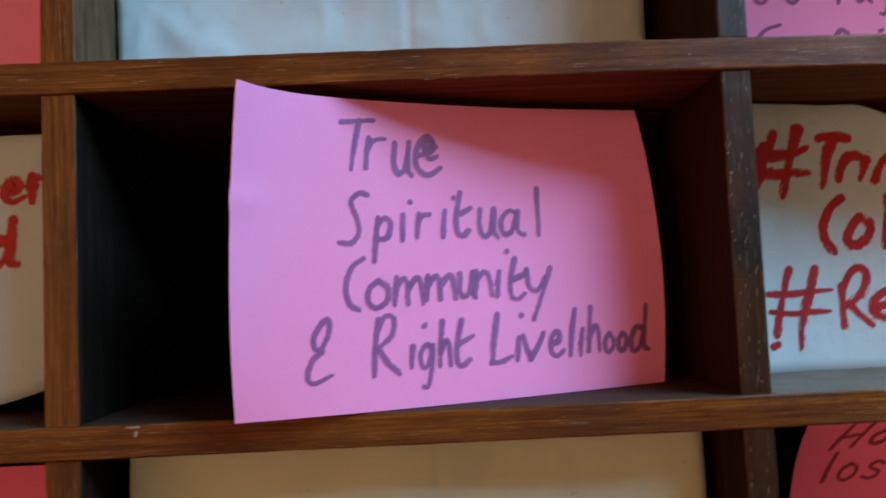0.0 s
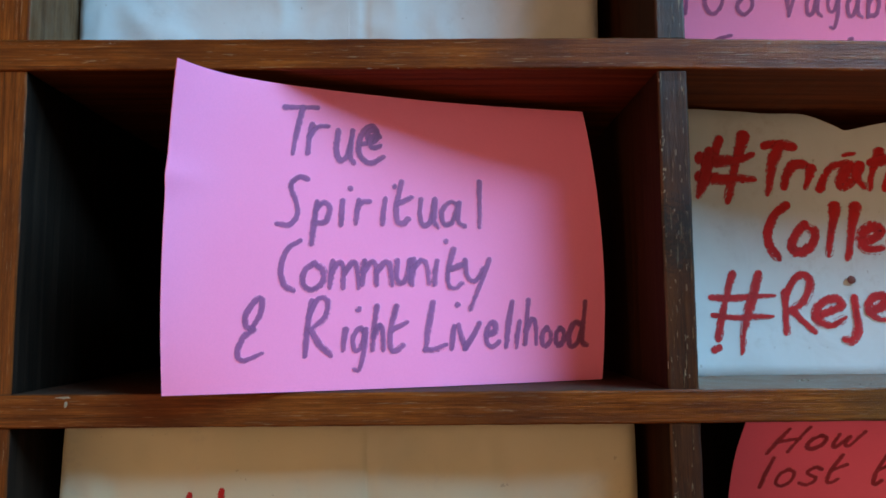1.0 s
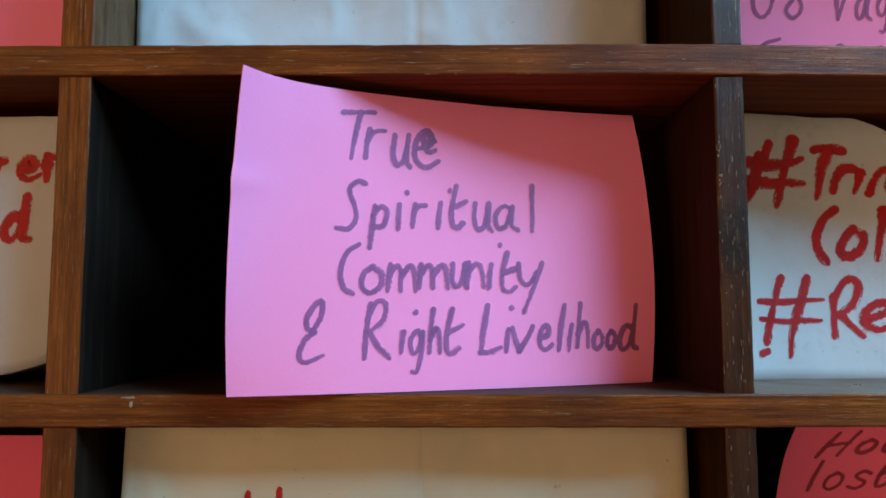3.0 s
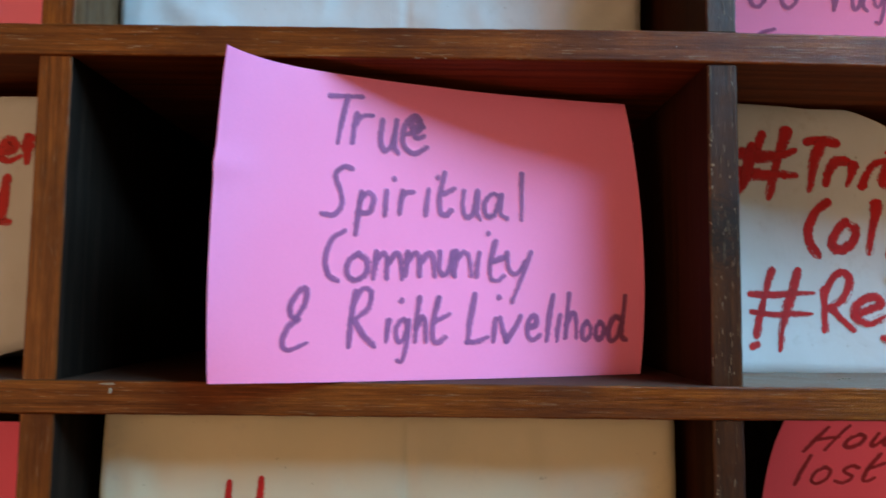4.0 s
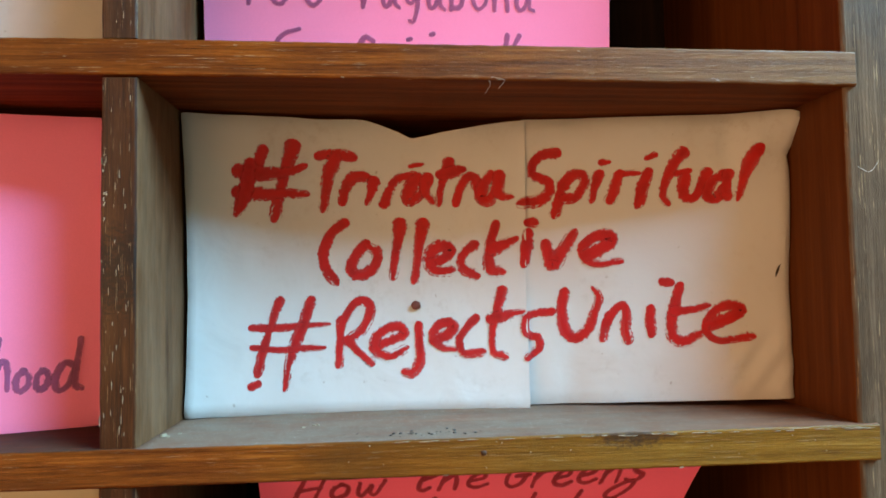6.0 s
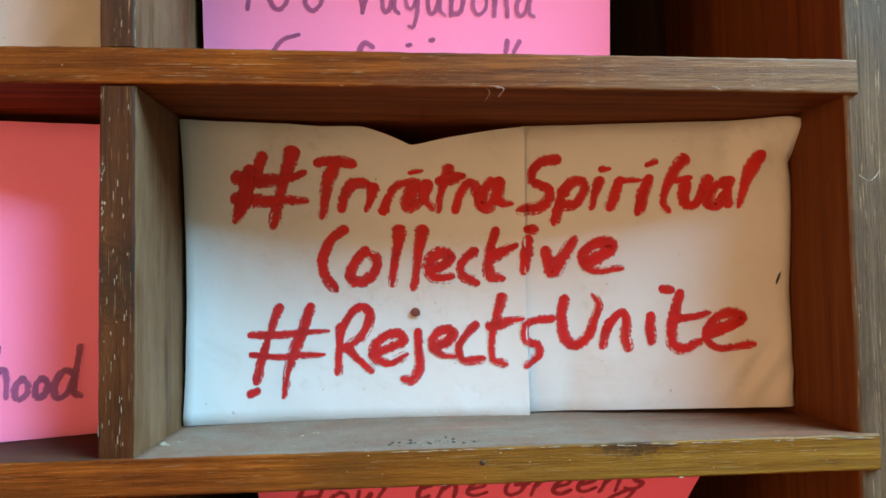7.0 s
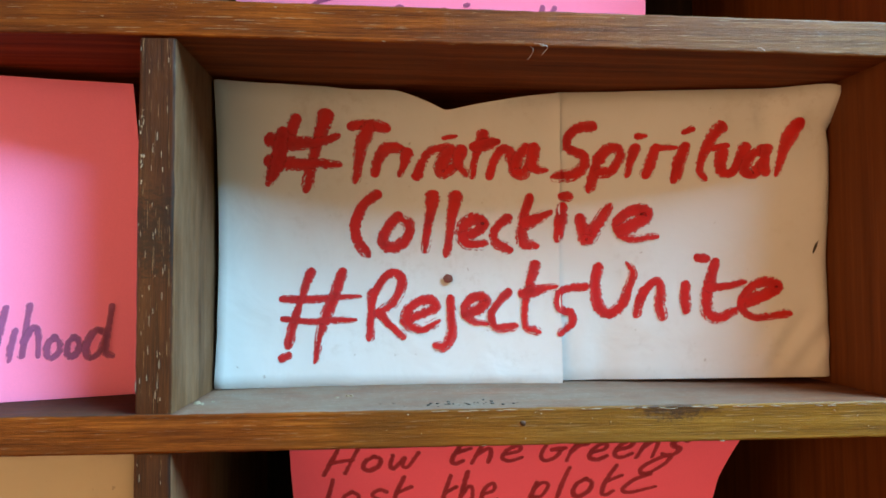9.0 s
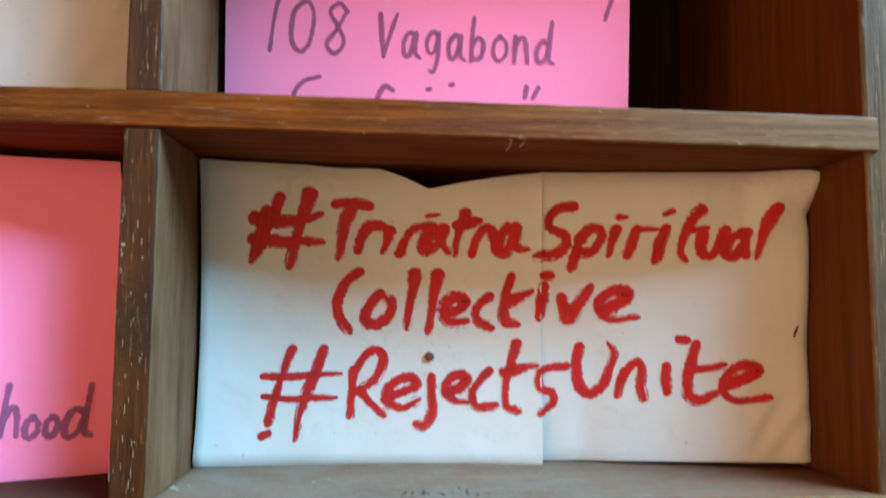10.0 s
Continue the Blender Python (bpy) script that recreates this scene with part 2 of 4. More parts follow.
marker = brushed("faded_marker_ink", (0.30, 0.085, 0.235), (0.38, 0.12, 0.30), 0.9, 0.4, 0.84, 0.3)
dark_marker = brushed("dark_red_marker_ink", (0.31, 0.026, 0.048), (0.42, 0.055, 0.085), 0.9, 0.2, 0.86, 0.3)
violet_marker = brushed("violet_marker_ink", (0.33, 0.075, 0.20), (0.42, 0.11, 0.26), 0.9, 0.4, 0.84, 0.3)
red_paint = brushed("red_brush_paint", (0.46, 0.0050, 0.0065), (0.55, 0.022, 0.026), 1.1, 0.55, 0.98)
pale_speck = ink("pale_paint", (0.36, 0.285, 0.195), (0.22, 0.165, 0.11), 0.3)
grit_black = ink("dark_grit", (0.02, 0.017, 0.015), (0.06, 0.05, 0.04), 0.3)
lint = ink("grey_lint", (0.62, 0.60, 0.56), (0.5, 0.47, 0.43), 0.3)
scorch = ink("scorched_varnish", (0.035, 0.014, 0.006), (0.07, 0.03, 0.012), 0.3)
stain_mat = ink("brown_stain", (0.10, 0.035, 0.025), (0.2, 0.05, 0.04), 0.3)
wall_paint = plaster("warm_wall_paint", (0.36, 0.205, 0.11), (0.32, 0.18, 0.095))
ceiling_paint = plaster("ceiling_paint", (0.42, 0.32, 0.23), (0.38, 0.29, 0.21))
floor_wood = varnished_wood("floor_wood", 0, (0.07, 0.035, 0.016), (0.12, 0.06, 0.028), (0.18, 0.095, 0.045), 0.2, 0.5)

# ---- mesh helpers ----
BASE = {}


def thing(name, at, label, category, group=""):
    ob = new(name)
    ob.location = at
    ob.empty_display_size = 0.02
    BASE[ob.name] = Vector(at)
    return tagged(ob, label, category, group)


def part(name, bm, mats, parent, label="", kind="", smooth=True):
    """Links a bmesh given in world coordinates as one mesh under a thing or a part."""
    at = BASE[parent.name]
    bm.transform(Matrix.Translation(-at))
    bmesh.ops.recalc_face_normals(bm, faces=bm.faces)
    me = bpy.data.meshes.new(name)
    for f in bm.faces:
        f.smooth = smooth if isinstance(smooth, bool) else max(abs(c) for c in f.normal) < 0.97
    for e in bm.edges:
        e.smooth = e.calc_face_angle(0.0) < 0.9
    bm.to_mesh(me)
    bm.free()
    for m in (mats if isinstance(mats, (list, tuple)) else [mats]):
        me.materials.append(m)
    ob = new(name, me)
    ob.parent = parent
    BASE[ob.name] = at
    return tagged(ob, label, kind=kind)


def setting(name, bm, mat, label, category):
    me = bpy.data.meshes.new(name)
    bmesh.ops.recalc_face_normals(bm, faces=bm.faces)
    bm.to_mesh(me)
    bm.free()
    me.materials.append(mat)
    return tagged(new(name, me), label, category, kind="structure")


def box(bm, x0, x1, y0, y1, z0, z1):
    m = Matrix.LocRotScale(((x0 + x1) / 2, (y0 + y1) / 2, (z0 + z1) / 2), None, (x1 - x0, y1 - y0, z1 - z0))
    bmesh.ops.create_cube(bm, size=1, matrix=m)


def n3(p, s):
    return noise.noise(Vector(p) * s)


def board(axis, lo, hi, bend=None, soft=0.0007, wear=0.00022):
    """A plank along x (axis 0) or z (axis 2), with rounded, slightly chipped edges. Faces to the front take slot 0, the rest slot 1."""
    bm = bmesh.new()
    a, c = (1, 2) if axis == 0 else (0, 1)
    steps = max(8, int((hi[axis] - lo[axis]) / 0.0035))
    prof = []
    for ca, cc, start in ((hi[a], hi[c], 0), (lo[a], hi[c], 90), (lo[a], lo[c], 180), (hi[a], lo[c], 270)):
        oa, oc = ca - soft * (1 if ca == hi[a] else -1), cc - soft * (1 if cc == hi[c] else -1)
        for k in range(4):
            g = radians(start + 30 * k)
            prof.append((oa + soft * math.cos(g), oc + soft * math.sin(g)))
    rings = []
    for i in range(steps + 1):
        s = lo[axis] + (hi[axis] - lo[axis]) * i / steps
        ring = []
        for pa, pc in prof:
            p = [0, 0, 0]
            p[axis], p[a], p[c] = s, pa, pc
            if p[1] < lo[1] + 0.002:
                d = wear * (n3(p, 260) + 0.8 * n3(p, 90))
                p[1] += abs(d) * 0.8
                p[2 if axis == 0 else 0] += d * 0.8
            if bend:
                p[2] += bend(p[0])
            ring.append(bm.verts.new(p))
        rings.append(ring)
    n = len(prof)
    for r0, r1 in zip(rings, rings[1:]):
        for k in range(n):
            bm.faces.new((r0[k], r0[(k + 1) % n], r1[(k + 1) % n], r1[k]))
    bm.faces.new(rings[0])
    bm.faces.new(rings[-1][::-1])
    bm.normal_update()
    bmesh.ops.recalc_face_normals(bm, faces=bm.faces)
    for f in bm.faces:
        f.material_index = 0 if f.normal.y < -0.45 else (2 if axis == 2 and f.normal.x > 0.5 else 1)
    return bm


def coords(half, r, step):
    n = max(2, int(2 * (half - r) / step))
    inner = [-(half - r) + 2 * (half - r) * i / n for i in range(n + 1)]
    edge = [r * k for k in (1.0, 0.75, 0.5, 0.25)]
    return [-(half - r) - e for e in edge] + inner + [half - r + e for e in reversed(edge)]


def rounded_box(centre, half, r, step, turn=0.0, rumple=0.0008):
    """A box with rounded edges and rumpled sides."""
    bm = bmesh.new()
    cs = [coords(h, r, step) for h in half]
    rot = Matrix.Rotation(turn, 3, "Z")
    for ax in range(3):
        a, c = [k for k in range(3) if k != ax]
        for side in (-1, 1):
            grid = []
            for va in cs[a]:
                row = []
                for vc in cs[c]:
                    p = Vector((0, 0, 0))
                    p[ax], p[a], p[c] = side * half[ax], va, vc
                    q = Vector([min(max(p[k], -(half[k] - r)), half[k] - r) for k in range(3)])
                    d = p - q
                    out = d.normalized()
                    w = Vector(centre) + rot @ (q + out * r)
                    w += rot @ out * rumple * (n3(w, 22) + 0.5 * n3(w, 60))
                    row.append(bm.verts.new(w))
                grid.append(row)
            for g0, g1 in zip(grid, grid[1:]):
                for k in range(len(g0) - 1):
                    bm.faces.new((g0[k], g0[k + 1], g1[k + 1], g1[k]))
    bmesh.ops.remove_doubles(bm, verts=bm.verts, dist=0.00002)
    return bm


def sheet(surface, nu, nv, thick, u0=0.0, u1=1.0):
    """A thin sheet over surface(u, v), with real thickness away from the viewer."""
    bm = bmesh.new()
    front, back = [], []
    for i in range(nu + 1):
        u = u0 + (u1 - u0) * i / nu
        col_f, col_b = [], []
        for j in range(nv + 1):
            v = j / nv
            p = surface(u, v)
            du, dv = surface(u + 0.004, v) - surface(u - 0.004, v), surface(u, v + 0.004) - surface(u, v - 0.004)
            n = du.cross(dv).normalized()
            col_f.append(bm.verts.new(p))
            col_b.append(bm.verts.new(p - n * thick))
        front.append(col_f)
        back.append(col_b)
    for i in range(nu):
        for j in range(nv):
            bm.faces.new((front[i][j], front[i + 1][j], front[i + 1][j + 1], front[i][j + 1]))
            bm.faces.new((back[i][j], back[i][j + 1], back[i + 1][j + 1], back[i + 1][j]))
    rim = [(i, 0) for i in range(nu)] + [(nu, j) for j in range(nv)] + [(i, nv) for i in range(nu, 0, -1)] + [(0, j) for j in range(nv, 0, -1)]
    for (i, j), (k, l) in zip(rim, rim[1:] + rim[:1]):
        f = bm.faces.new((front[i][j], back[i][j], back[k][l], front[k][l]))
        for edge in f.edges:
            edge.smooth = False
    return bm


# ---- hand lettering: each letter is a few strokes, cap height 1, after its width ----
HAND = {
    "T": ".6:0 .93,.3 .97,.6 1|.33 .97,.26 .5,.22 0",
    "r": ".4:.1 .58,.06 .3,.05 0|.06 .33,.2 .54,.4 .58",
    "u": ".5:.06 .58,.04 .22,.14 .02,.3 .12,.4 .5|.42 .6,.4 .12,.48 0",
    "e": ".5:.06 .28,.34 .36,.38 .5,.26 .6,.08 .42,.06 .14,.2 0,.34 .0,.5 .1",
    "S": ".58:.58 .97,.4 1,.22 .82,.36 .5,.42 .24,.26 .02,0 .03",
    "p": ".5:.12 .58,.08 .1,.05 -.38|.1 .38,.26 .58,.42 .46,.34 .14,.12 .1",
    "i": ".26:.13 .56,.11 .28,.1 0",
    "t": ".42:.2 .95,.1 .4,.12 .06,.24 0,.36 .1|.12 .44,.42 .6",
    "a": ".54:.4 .5,.24 .58,.06 .34,.1 .04,.26 .08,.4 .5|.42 .56,.4 .12,.52 0",
    "l": ".24:.14 1,.1 .5,.08 0",
    "C": ".42:.42 1,.18 .82,.06 .44,.14 .1,.34 -.02",
    "o": ".5:.26 .58,.08 .42,.06 .14,.22 0,.42 .16,.42 .44,.24 .58",
    "m": ".8:.06 .6,.03 0|.05 .34,.2 .58,.3 .48,.32 0|.34 .34,.5 .58,.6 .48,.66 0",
    "n": ".5:.06 .6,.03 0|.05 .34,.22 .58,.36 .48,.42 0",
    "y": ".5:.06 .58,.1 .26,.24 .18,.38 .42|.48 .6,.34 .16,.16 -.36",
    "&": ".55:.3 .5,.48 .74,.5 .98,.36 .96,.16 .72,.2 .54,.36 .5,.14 .36,.02 .12,.16 0,.54 .1",
    "R": ".62:.12 .94,.06 .5,.02 0|.06 .66,.26 .98,.46 .94,.42 .66,.12 .44|.14 .44,.32 .2,.58 0",
    "g": ".5:.4 .5,.24 .6,.06 .38,.12 .1,.28 .14,.4 .5|.42 .56,.38 0,.28 -.34,.16 -.34",
    "h": ".5:.14 1,.08 .5,.04 0|.06 .28,.26 .56,.38 .42,.42 0",
    "L": ".56:.18 1,.08 .5,.02 .06|.02 .05,.28 .06,.54 .14",
    "v": ".46:.04 .58,.1 .28,.18 .02|.18 .02,.32 .3,.44 .62",
    "d": ".56:.4 .48,.22 .54,.05 .26,.12 .02,.3 .1,.42 .46|.5 1,.44 .5,.42 .1,.54 .02",
    "c": ".42:.42 .5,.28 .58,.08 .34,.12 .06,.26 0,.44 .1",
    "s": ".42:.42 .5,.26 .58,.1 .46,.2 .32,.36 .22,.34 .06,.18 -.02,.02 .06",
    "1": ".28:.18 1,.1 .5,.06 0",
    "0": ".56:.3 1,.1 .78,.06 .26,.22 0,.42 .16,.5 .7,.4 .96,.28 1",
    "8": ".52:.46 .84,.3 1,.12 .82,.3 .52,.42 .22,.24 0,.08 .18,.26 .48,.46 .84",
    "V": ".5:.02 1,.06 .5,.12 .02|.12 .02,.3 .5,.5 1",
    "b": ".5:.12 1,.06 .5,.04 0|.06 .3,.22 .54,.4 .4,.3 .06,.06 .04",
    "H": ".74:.2 1,.1 .5,0 0|.7 1,.6 .5,.52 0|.1 .48,.62 .54",
    "w": ".7:.06 .56,.06 .16,.18 .02,.34 .4|.36 .42,.36 .12,.5 .04,.66 .58",
    "G": ".62:.56 .86,.36 1,.12 .72,.06 .26,.22 .02,.46 .12,.54 .42|.3 .42,.62 .46",
    "f": ".46:.5 .9,.34 1,.22 .7,.12 0|.04 .52,.4 .56",
    '"': ".4:.1 1,.08 .72|.34 1,.24 .72",
    ".": ".1:0 0,.06 .02",
    ",": ".2:.14 .3,.04 -.3",
    # letters as the brush painted them
    "#1": "1:0.39 0.91,0.24 0.60,0.09 0.33,0.00 0.07|0.86 1.00,0.75 0.70,0.63 0.30,0.56 0.00|0.03 0.62,0.45 0.60,0.79 0.64,0.98 0.71|0.02 0.32,0.36 0.31,0.70 0.33,1.00 0.32|0.20 0.72,0.12 0.33,0.05 0.13",
    "T1": "1:0.00 0.97,0.44 1.00,1.00 0.96|0.47 0.93,0.25 0.61,0.14 0.23,0.08 0.00",
    "r1": "1:0.00 0.00,0.11 0.50,0.33 0.90,0.70 1.00,1.00 0.87",
    "i1": "1:1.00 1.00,0.40 0.31,0.00 0.00",
    "r2": "1:0.00 0.00,0.16 0.42,0.39 0.83,0.68 0.94,1.00 1.00",
    "a1": "1:0.76 1.00,0.33 0.90,0.00 0.39,0.05 0.00,0.45 0.21,0.81 0.74|0.88 1.00,0.75 0.40,1.00 0.00",
    "t1": "1:1.00 1.00,0.48 0.63,0.12 0.25,0.00 0.00",
    "t2": "1:0.00 0.00,0.55 0.50,1.00 1.00",
    "n1": "1:0.00 0.00,0.15 0.54,0.48 1.00,0.77 0.95,0.91 0.53,1.00 0.11",
    "a2": "1:0.34 1.00,0.09 0.60,0.00 0.12,0.29 0.00,0.59 0.59|0.67 1.00,0.63 0.35,0.79 0.09,1.00 0.08",
    "-1": "1:0.00 0.00,0.45 0.67,1.00 1.00",
    "S1": "1:1.00 1.00,0.67 0.98,0.39 0.85,0.29 0.62,0.50 0.51,0.78 0.41,0.78 0.21,0.50 0.05,0.00 0.00",
    "p1": "1:0.27 0.77,0.12 0.37,0.00 0.00|0.31 0.73,0.59 0.98,0.91 1.00,1.00 0.76,0.72 0.43,0.36 0.36",
    "i2": "1:1.00 1.00,0.42 0.45,0.00 0.00",
    "r3": "1:1.00 1.00,0.47 0.48,0.00 0.00",
    "i3": "1:1.00 1.00,0.34 0.44,0.00 0.00",
    "t3": "1:1.00 1.00,0.54 0.73,0.19 0.43,0.00 0.12,0.20 0.00",
    "u1": "1:0.07 0.80,0.00 0.23,0.29 0.00,0.65 0.22,1.00 1.00",
    "a3": "1:0.79 1.00,0.26 0.72,0.00 0.18,0.40 0.00,0.87 0.47|1.00 0.99,0.87 0.35,0.93 0.11",
    "l1": "1:1.00 1.00,0.59 0.78,0.24 0.42,0.00 0.00",
    "-2": "1:0.00 0.00,1.00 1.00",
    "-3": "1:0.00 0.00,1.00 1.00",
    "-4": "1:0.00 0.00,0.50 0.49,1.00 1.00",
    "-5": "1:0.00 0.00,1.00 1.00",
    "C1": "1:1.00 1.00,0.46 0.87,0.00 0.52,0.07 0.22,0.54 0.00",
    "o1": "1:0.52 1.00,0.14 0.62,0.00 0.15,0.39 0.00,0.84 0.24,1.00 0.72,0.67 0.96",
    "l2": "1:1.00 1.00,0.58 0.58,0.00 0.00",
    "l3": "1:1.00 1.00,0.57 0.62,0.28 0.26,0.00 0.00",
    "e1": "1:0.13 0.30,0.66 0.47,1.00 0.81,0.66 1.00,0.16 0.82,0.00 0.35,0.26 0.00,0.92 0.00",
    "c1": "1:0.93 1.00,0.41 0.84,0.00 0.49,0.28 0.16,1.00 0.00",
    "t4": "1:0.28 1.00,0.07 0.60,0.00 0.23,0.12 0.02,0.46 0.00|0.16 0.50,0.58 0.57,1.00 0.69",
    "i4": "1:1.00 1.00,0.55 0.54,0.00 0.00",
    "-6": "1:0.00 1.00,1.00 0.00",
    "v1": "1:0.00 0.66,0.15 0.24,0.26 0.00,0.58 0.41,1.00 1.00",
    "e2": "1:0.13 0.32,0.52 0.51,0.84 0.80,0.76 1.00,0.37 0.95,0.00 0.62,0.05 0.23,0.37 0.00,1.00 0.06",
    "#2": "1:0.39 1.00,0.26 0.77,0.11 0.47,0.00 0.17|1.00 1.00,0.86 0.73,0.64 0.40,0.51 0.00",
    "-7": "1:0.00 0.00,1.00 1.00",
    "=1": "1:0.00 0.90,0.35 0.88,0.72 0.97,1.00 1.00|0.02 0.11,0.35 0.00,0.72 0.04,0.94 0.05",
    "R1": "1:0.09 0.67,0.04 0.36,0.00 0.00|0.14 0.67,0.48 0.94,0.83 1.00,1.00 0.84,0.73 0.53,0.24 0.35|0.30 0.35,0.59 0.19,0.99 0.01",
    "e3": "1:0.00 0.31,0.54 0.53,1.00 0.75,0.82 1.00,0.37 0.91,0.04 0.54,0.14 0.16,0.54 0.00,1.00 0.24",
    "j1": "1:0.93 1.00,1.00 0.62,0.99 0.25,0.57 0.00,0.00 0.00",
    "e4": "1:0.08 0.33,0.67 0.53,1.00 0.85,0.68 1.00,0.20 0.85,0.00 0.43,0.40 0.07,0.93 0.00",
    "c2": "1:0.76 1.00,0.35 0.73,0.00 0.37,0.20 0.00,1.00 0.03",
    "t5": "1:0.40 1.00,0.20 0.67,0.03 0.33,0.07 0.06,0.40 0.00|0.00 0.57,0.52 0.62,1.00 0.66",
    "s1": "1:1.00 1.00,0.48 0.97,0.09 0.89,0.00 0.63,0.14 0.48,0.52 0.41,0.55 0.18,0.13 0.00",
    "U1": "1:0.08 0.97,0.00 0.58,0.09 0.16,0.36 0.00,0.69 0.18,0.89 0.56,1.00 0.86,0.90 1.00",
    "n2": "1:0.30 0.68,0.10 0.35,0.00 0.10|0.18 0.51,0.57 0.92,0.87 1.00,0.98 0.75,0.92 0.33,1.00 0.00",
    "i5": "1:1.00 1.00,0.00 0.45,0.13 0.00",
    "-8": "1:0.00 1.00,1.00 0.00",
    "t6": "1:0.27 1.00,0.11 0.67,0.00 0.36,0.07 0.08,0.40 0.00,0.81 0.13|0.14 0.57,0.59 0.58,1.00 0.64",
    "e5": "1:0.08 0.44,0.50 0.60,0.83 0.83,0.64 1.00,0.32 0.93,0.05 0.61,0.00 0.28,0.29 0.00,1.00 0.07",
}


def spline(pts, step):
    """Points along a smooth line through pts."""
    if len(pts) == 2:
        k = max(3, int((pts[1] - pts[0]).length / step))
        return [pts[0].lerp(pts[1], i / k) for i in range(k + 1)]
    ext = [2 * pts[0] - pts[1], *pts, 2 * pts[-1] - pts[-2]]
    out = []
    for p0, p1, p2, p3 in zip(ext, ext[1:], ext[2:], ext[3:]):
        k = max(3, int((p2 - p1).length / step))
        for i in range(k):
            s = i / k
            out.append(0.5 * (2 * p1 + (p2 - p0) * s + (2 * p0 - 5 * p1 + 4 * p2 - p3) * s * s + (3 * p1 - p0 - 3 * p2 + p3) * s ** 3))
    return out + [pts[-1]]


def word_strokes(size, word, u0, v0, u1, v1, cap, slant=0.0):
    """The strokes of a word along a base line, in metres on the sheet."""
    rng = random.Random(word + str(u0))
    total = sum(float(HAND[ch].split(":")[0]) for ch in word) + 0.14 * (len(word) - 1)
    base, end = Vector((u0 * size[0], v0 * size[1])), Vector((u1 * size[0], v1 * size[1]))
    ahead = (end - base) / total
    upward = Vector((-ahead.y, ahead.x)).normalized() * cap * size[1]
    x, out = 0.0, []
    for ch in word:
        adv, strokes = HAND[ch].split(":")
        drop = rng.uniform(-0.03, 0.03)
        for stroke in strokes.split("|"):
            pts = [Vector([float(c) for c in p.split()]) for p in stroke.split(",")]
            out.append([base + ahead * (x + p.x + slant * p.y) + upward * (p.y + drop) for p in pts])
        x += float(adv) + 0.14
    return out


def letter_strokes(size, spec, pen):
    """The strokes of letters that each fill a box of their own: letter, left, right, foot, top."""
    out = []
    for item in spec.split(";"):
        ch, *sides = item.split()
        u0, u1, v0, v1 = [float(c) for c in sides]
        x0, x1, y0, y1 = u0 * size[0] + pen, u1 * size[0] - pen, v0 * size[1] + pen, v1 * size[1] - pen
        x0, x1 = (x0, x1) if x1 > x0 else ((x0 + x1) / 2,) * 2
        y0, y1 = (y0, y1) if y1 > y0 else ((y0 + y1) / 2,) * 2
        lines = [[Vector([float(c) for c in p.split()]) for p in st.split(",")] for st in HAND[ch].split(":")[1].split("|")]
        xs, ys = [p.x for line in lines for p in line], [p.y for line in lines for p in line]
        kx, ky = (x1 - x0) / max(max(xs) - min(xs), 0.01), (y1 - y0) / max(max(ys) - min(ys), 0.01)
        for line in lines:
            out.append([Vector((x0 + (p.x - min(xs)) * kx, y0 + (p.y - min(ys)) * ky + 1e-6 * i)) for i, p in enumerate(line)])
    return out


def brush(surface, size, strokes, pen, ragged=0.07, lift=0.00022):
    """Strokes laid on surface(u, v), which is size metres, as one flat, slightly raised mesh."""
    bm = bmesh.new()
    lay, end = bm.loops.layers.uv.new("lay"), bm.loops.layers.uv.new("end")
    rng = random.Random(len(strokes))
    for layer, flat in enumerate(strokes):
        line = spline(flat, pen * (0.22 if ragged > 0.1 else 0.4))
        tang = [(line[min(i + 1, len(line) - 1)] - line[max(i - 1, 0)]).normalized() for i in range(len(line))]
        caps = [math.sin(radians(a)) for a in (15, 40, 65)]
        body = [(line[0] - tang[0] * pen * math.sqrt(1 - c * c), tang[0], c) for c in caps]
        body += [(p, g, 1.0) for p, g in zip(line, tang)]
        body += [(line[-1] + tang[-1] * pen * math.sqrt(1 - c * c), tang[-1], c) for c in reversed(caps)]
        rows = []
        grow, phase, count = rng.uniform(0.95, 1.12), rng.uniform(0, 6), len(body)
        gone = [0.0]
        for (p, _, _), (q, _, _) in zip(body, body[1:]):
            gone.append(gone[-1] + (q - p).length)
        for i, (p, g, c) in enumerate(body):
            c *= 1 + ragged * 1.5 * math.sin(phase + 5.0 * i / count) - (0.2 * i / count if ragged > 0.1 else 0)
            side = Vector((-g.y, g.x))
            row = []
            for k in (-1, 0, 1):
                q = p + side * (pen * c * grow * (1 + ragged * rng.uniform(-1, 1)) * k)
                u, v = q.x / size[0], q.y / size[1]
                n = (surface(u + 0.005, v) - surface(u - 0.005, v)).cross(surface(u, v + 0.005) - surface(u, v - 0.005)).normalized()
                row.append(bm.verts.new(surface(u, v) + n * (lift + 0.000010 * layer)))
            rows.append(row)
        for i, (r0, r1) in enumerate(zip(rows, rows[1:])):
            for k in range(2):
                face = bm.faces.new((r0[k], r0[k + 1], r1[k + 1], r1[k]))
                for loop, j, c in zip(face.loops, (i, i, i + 1, i + 1), (k, k + 1, k + 1, k)):
                    loop[lay].uv = (gone[j], c - 1)
                    loop[end].uv = (j / (count - 1), phase)
    return bm


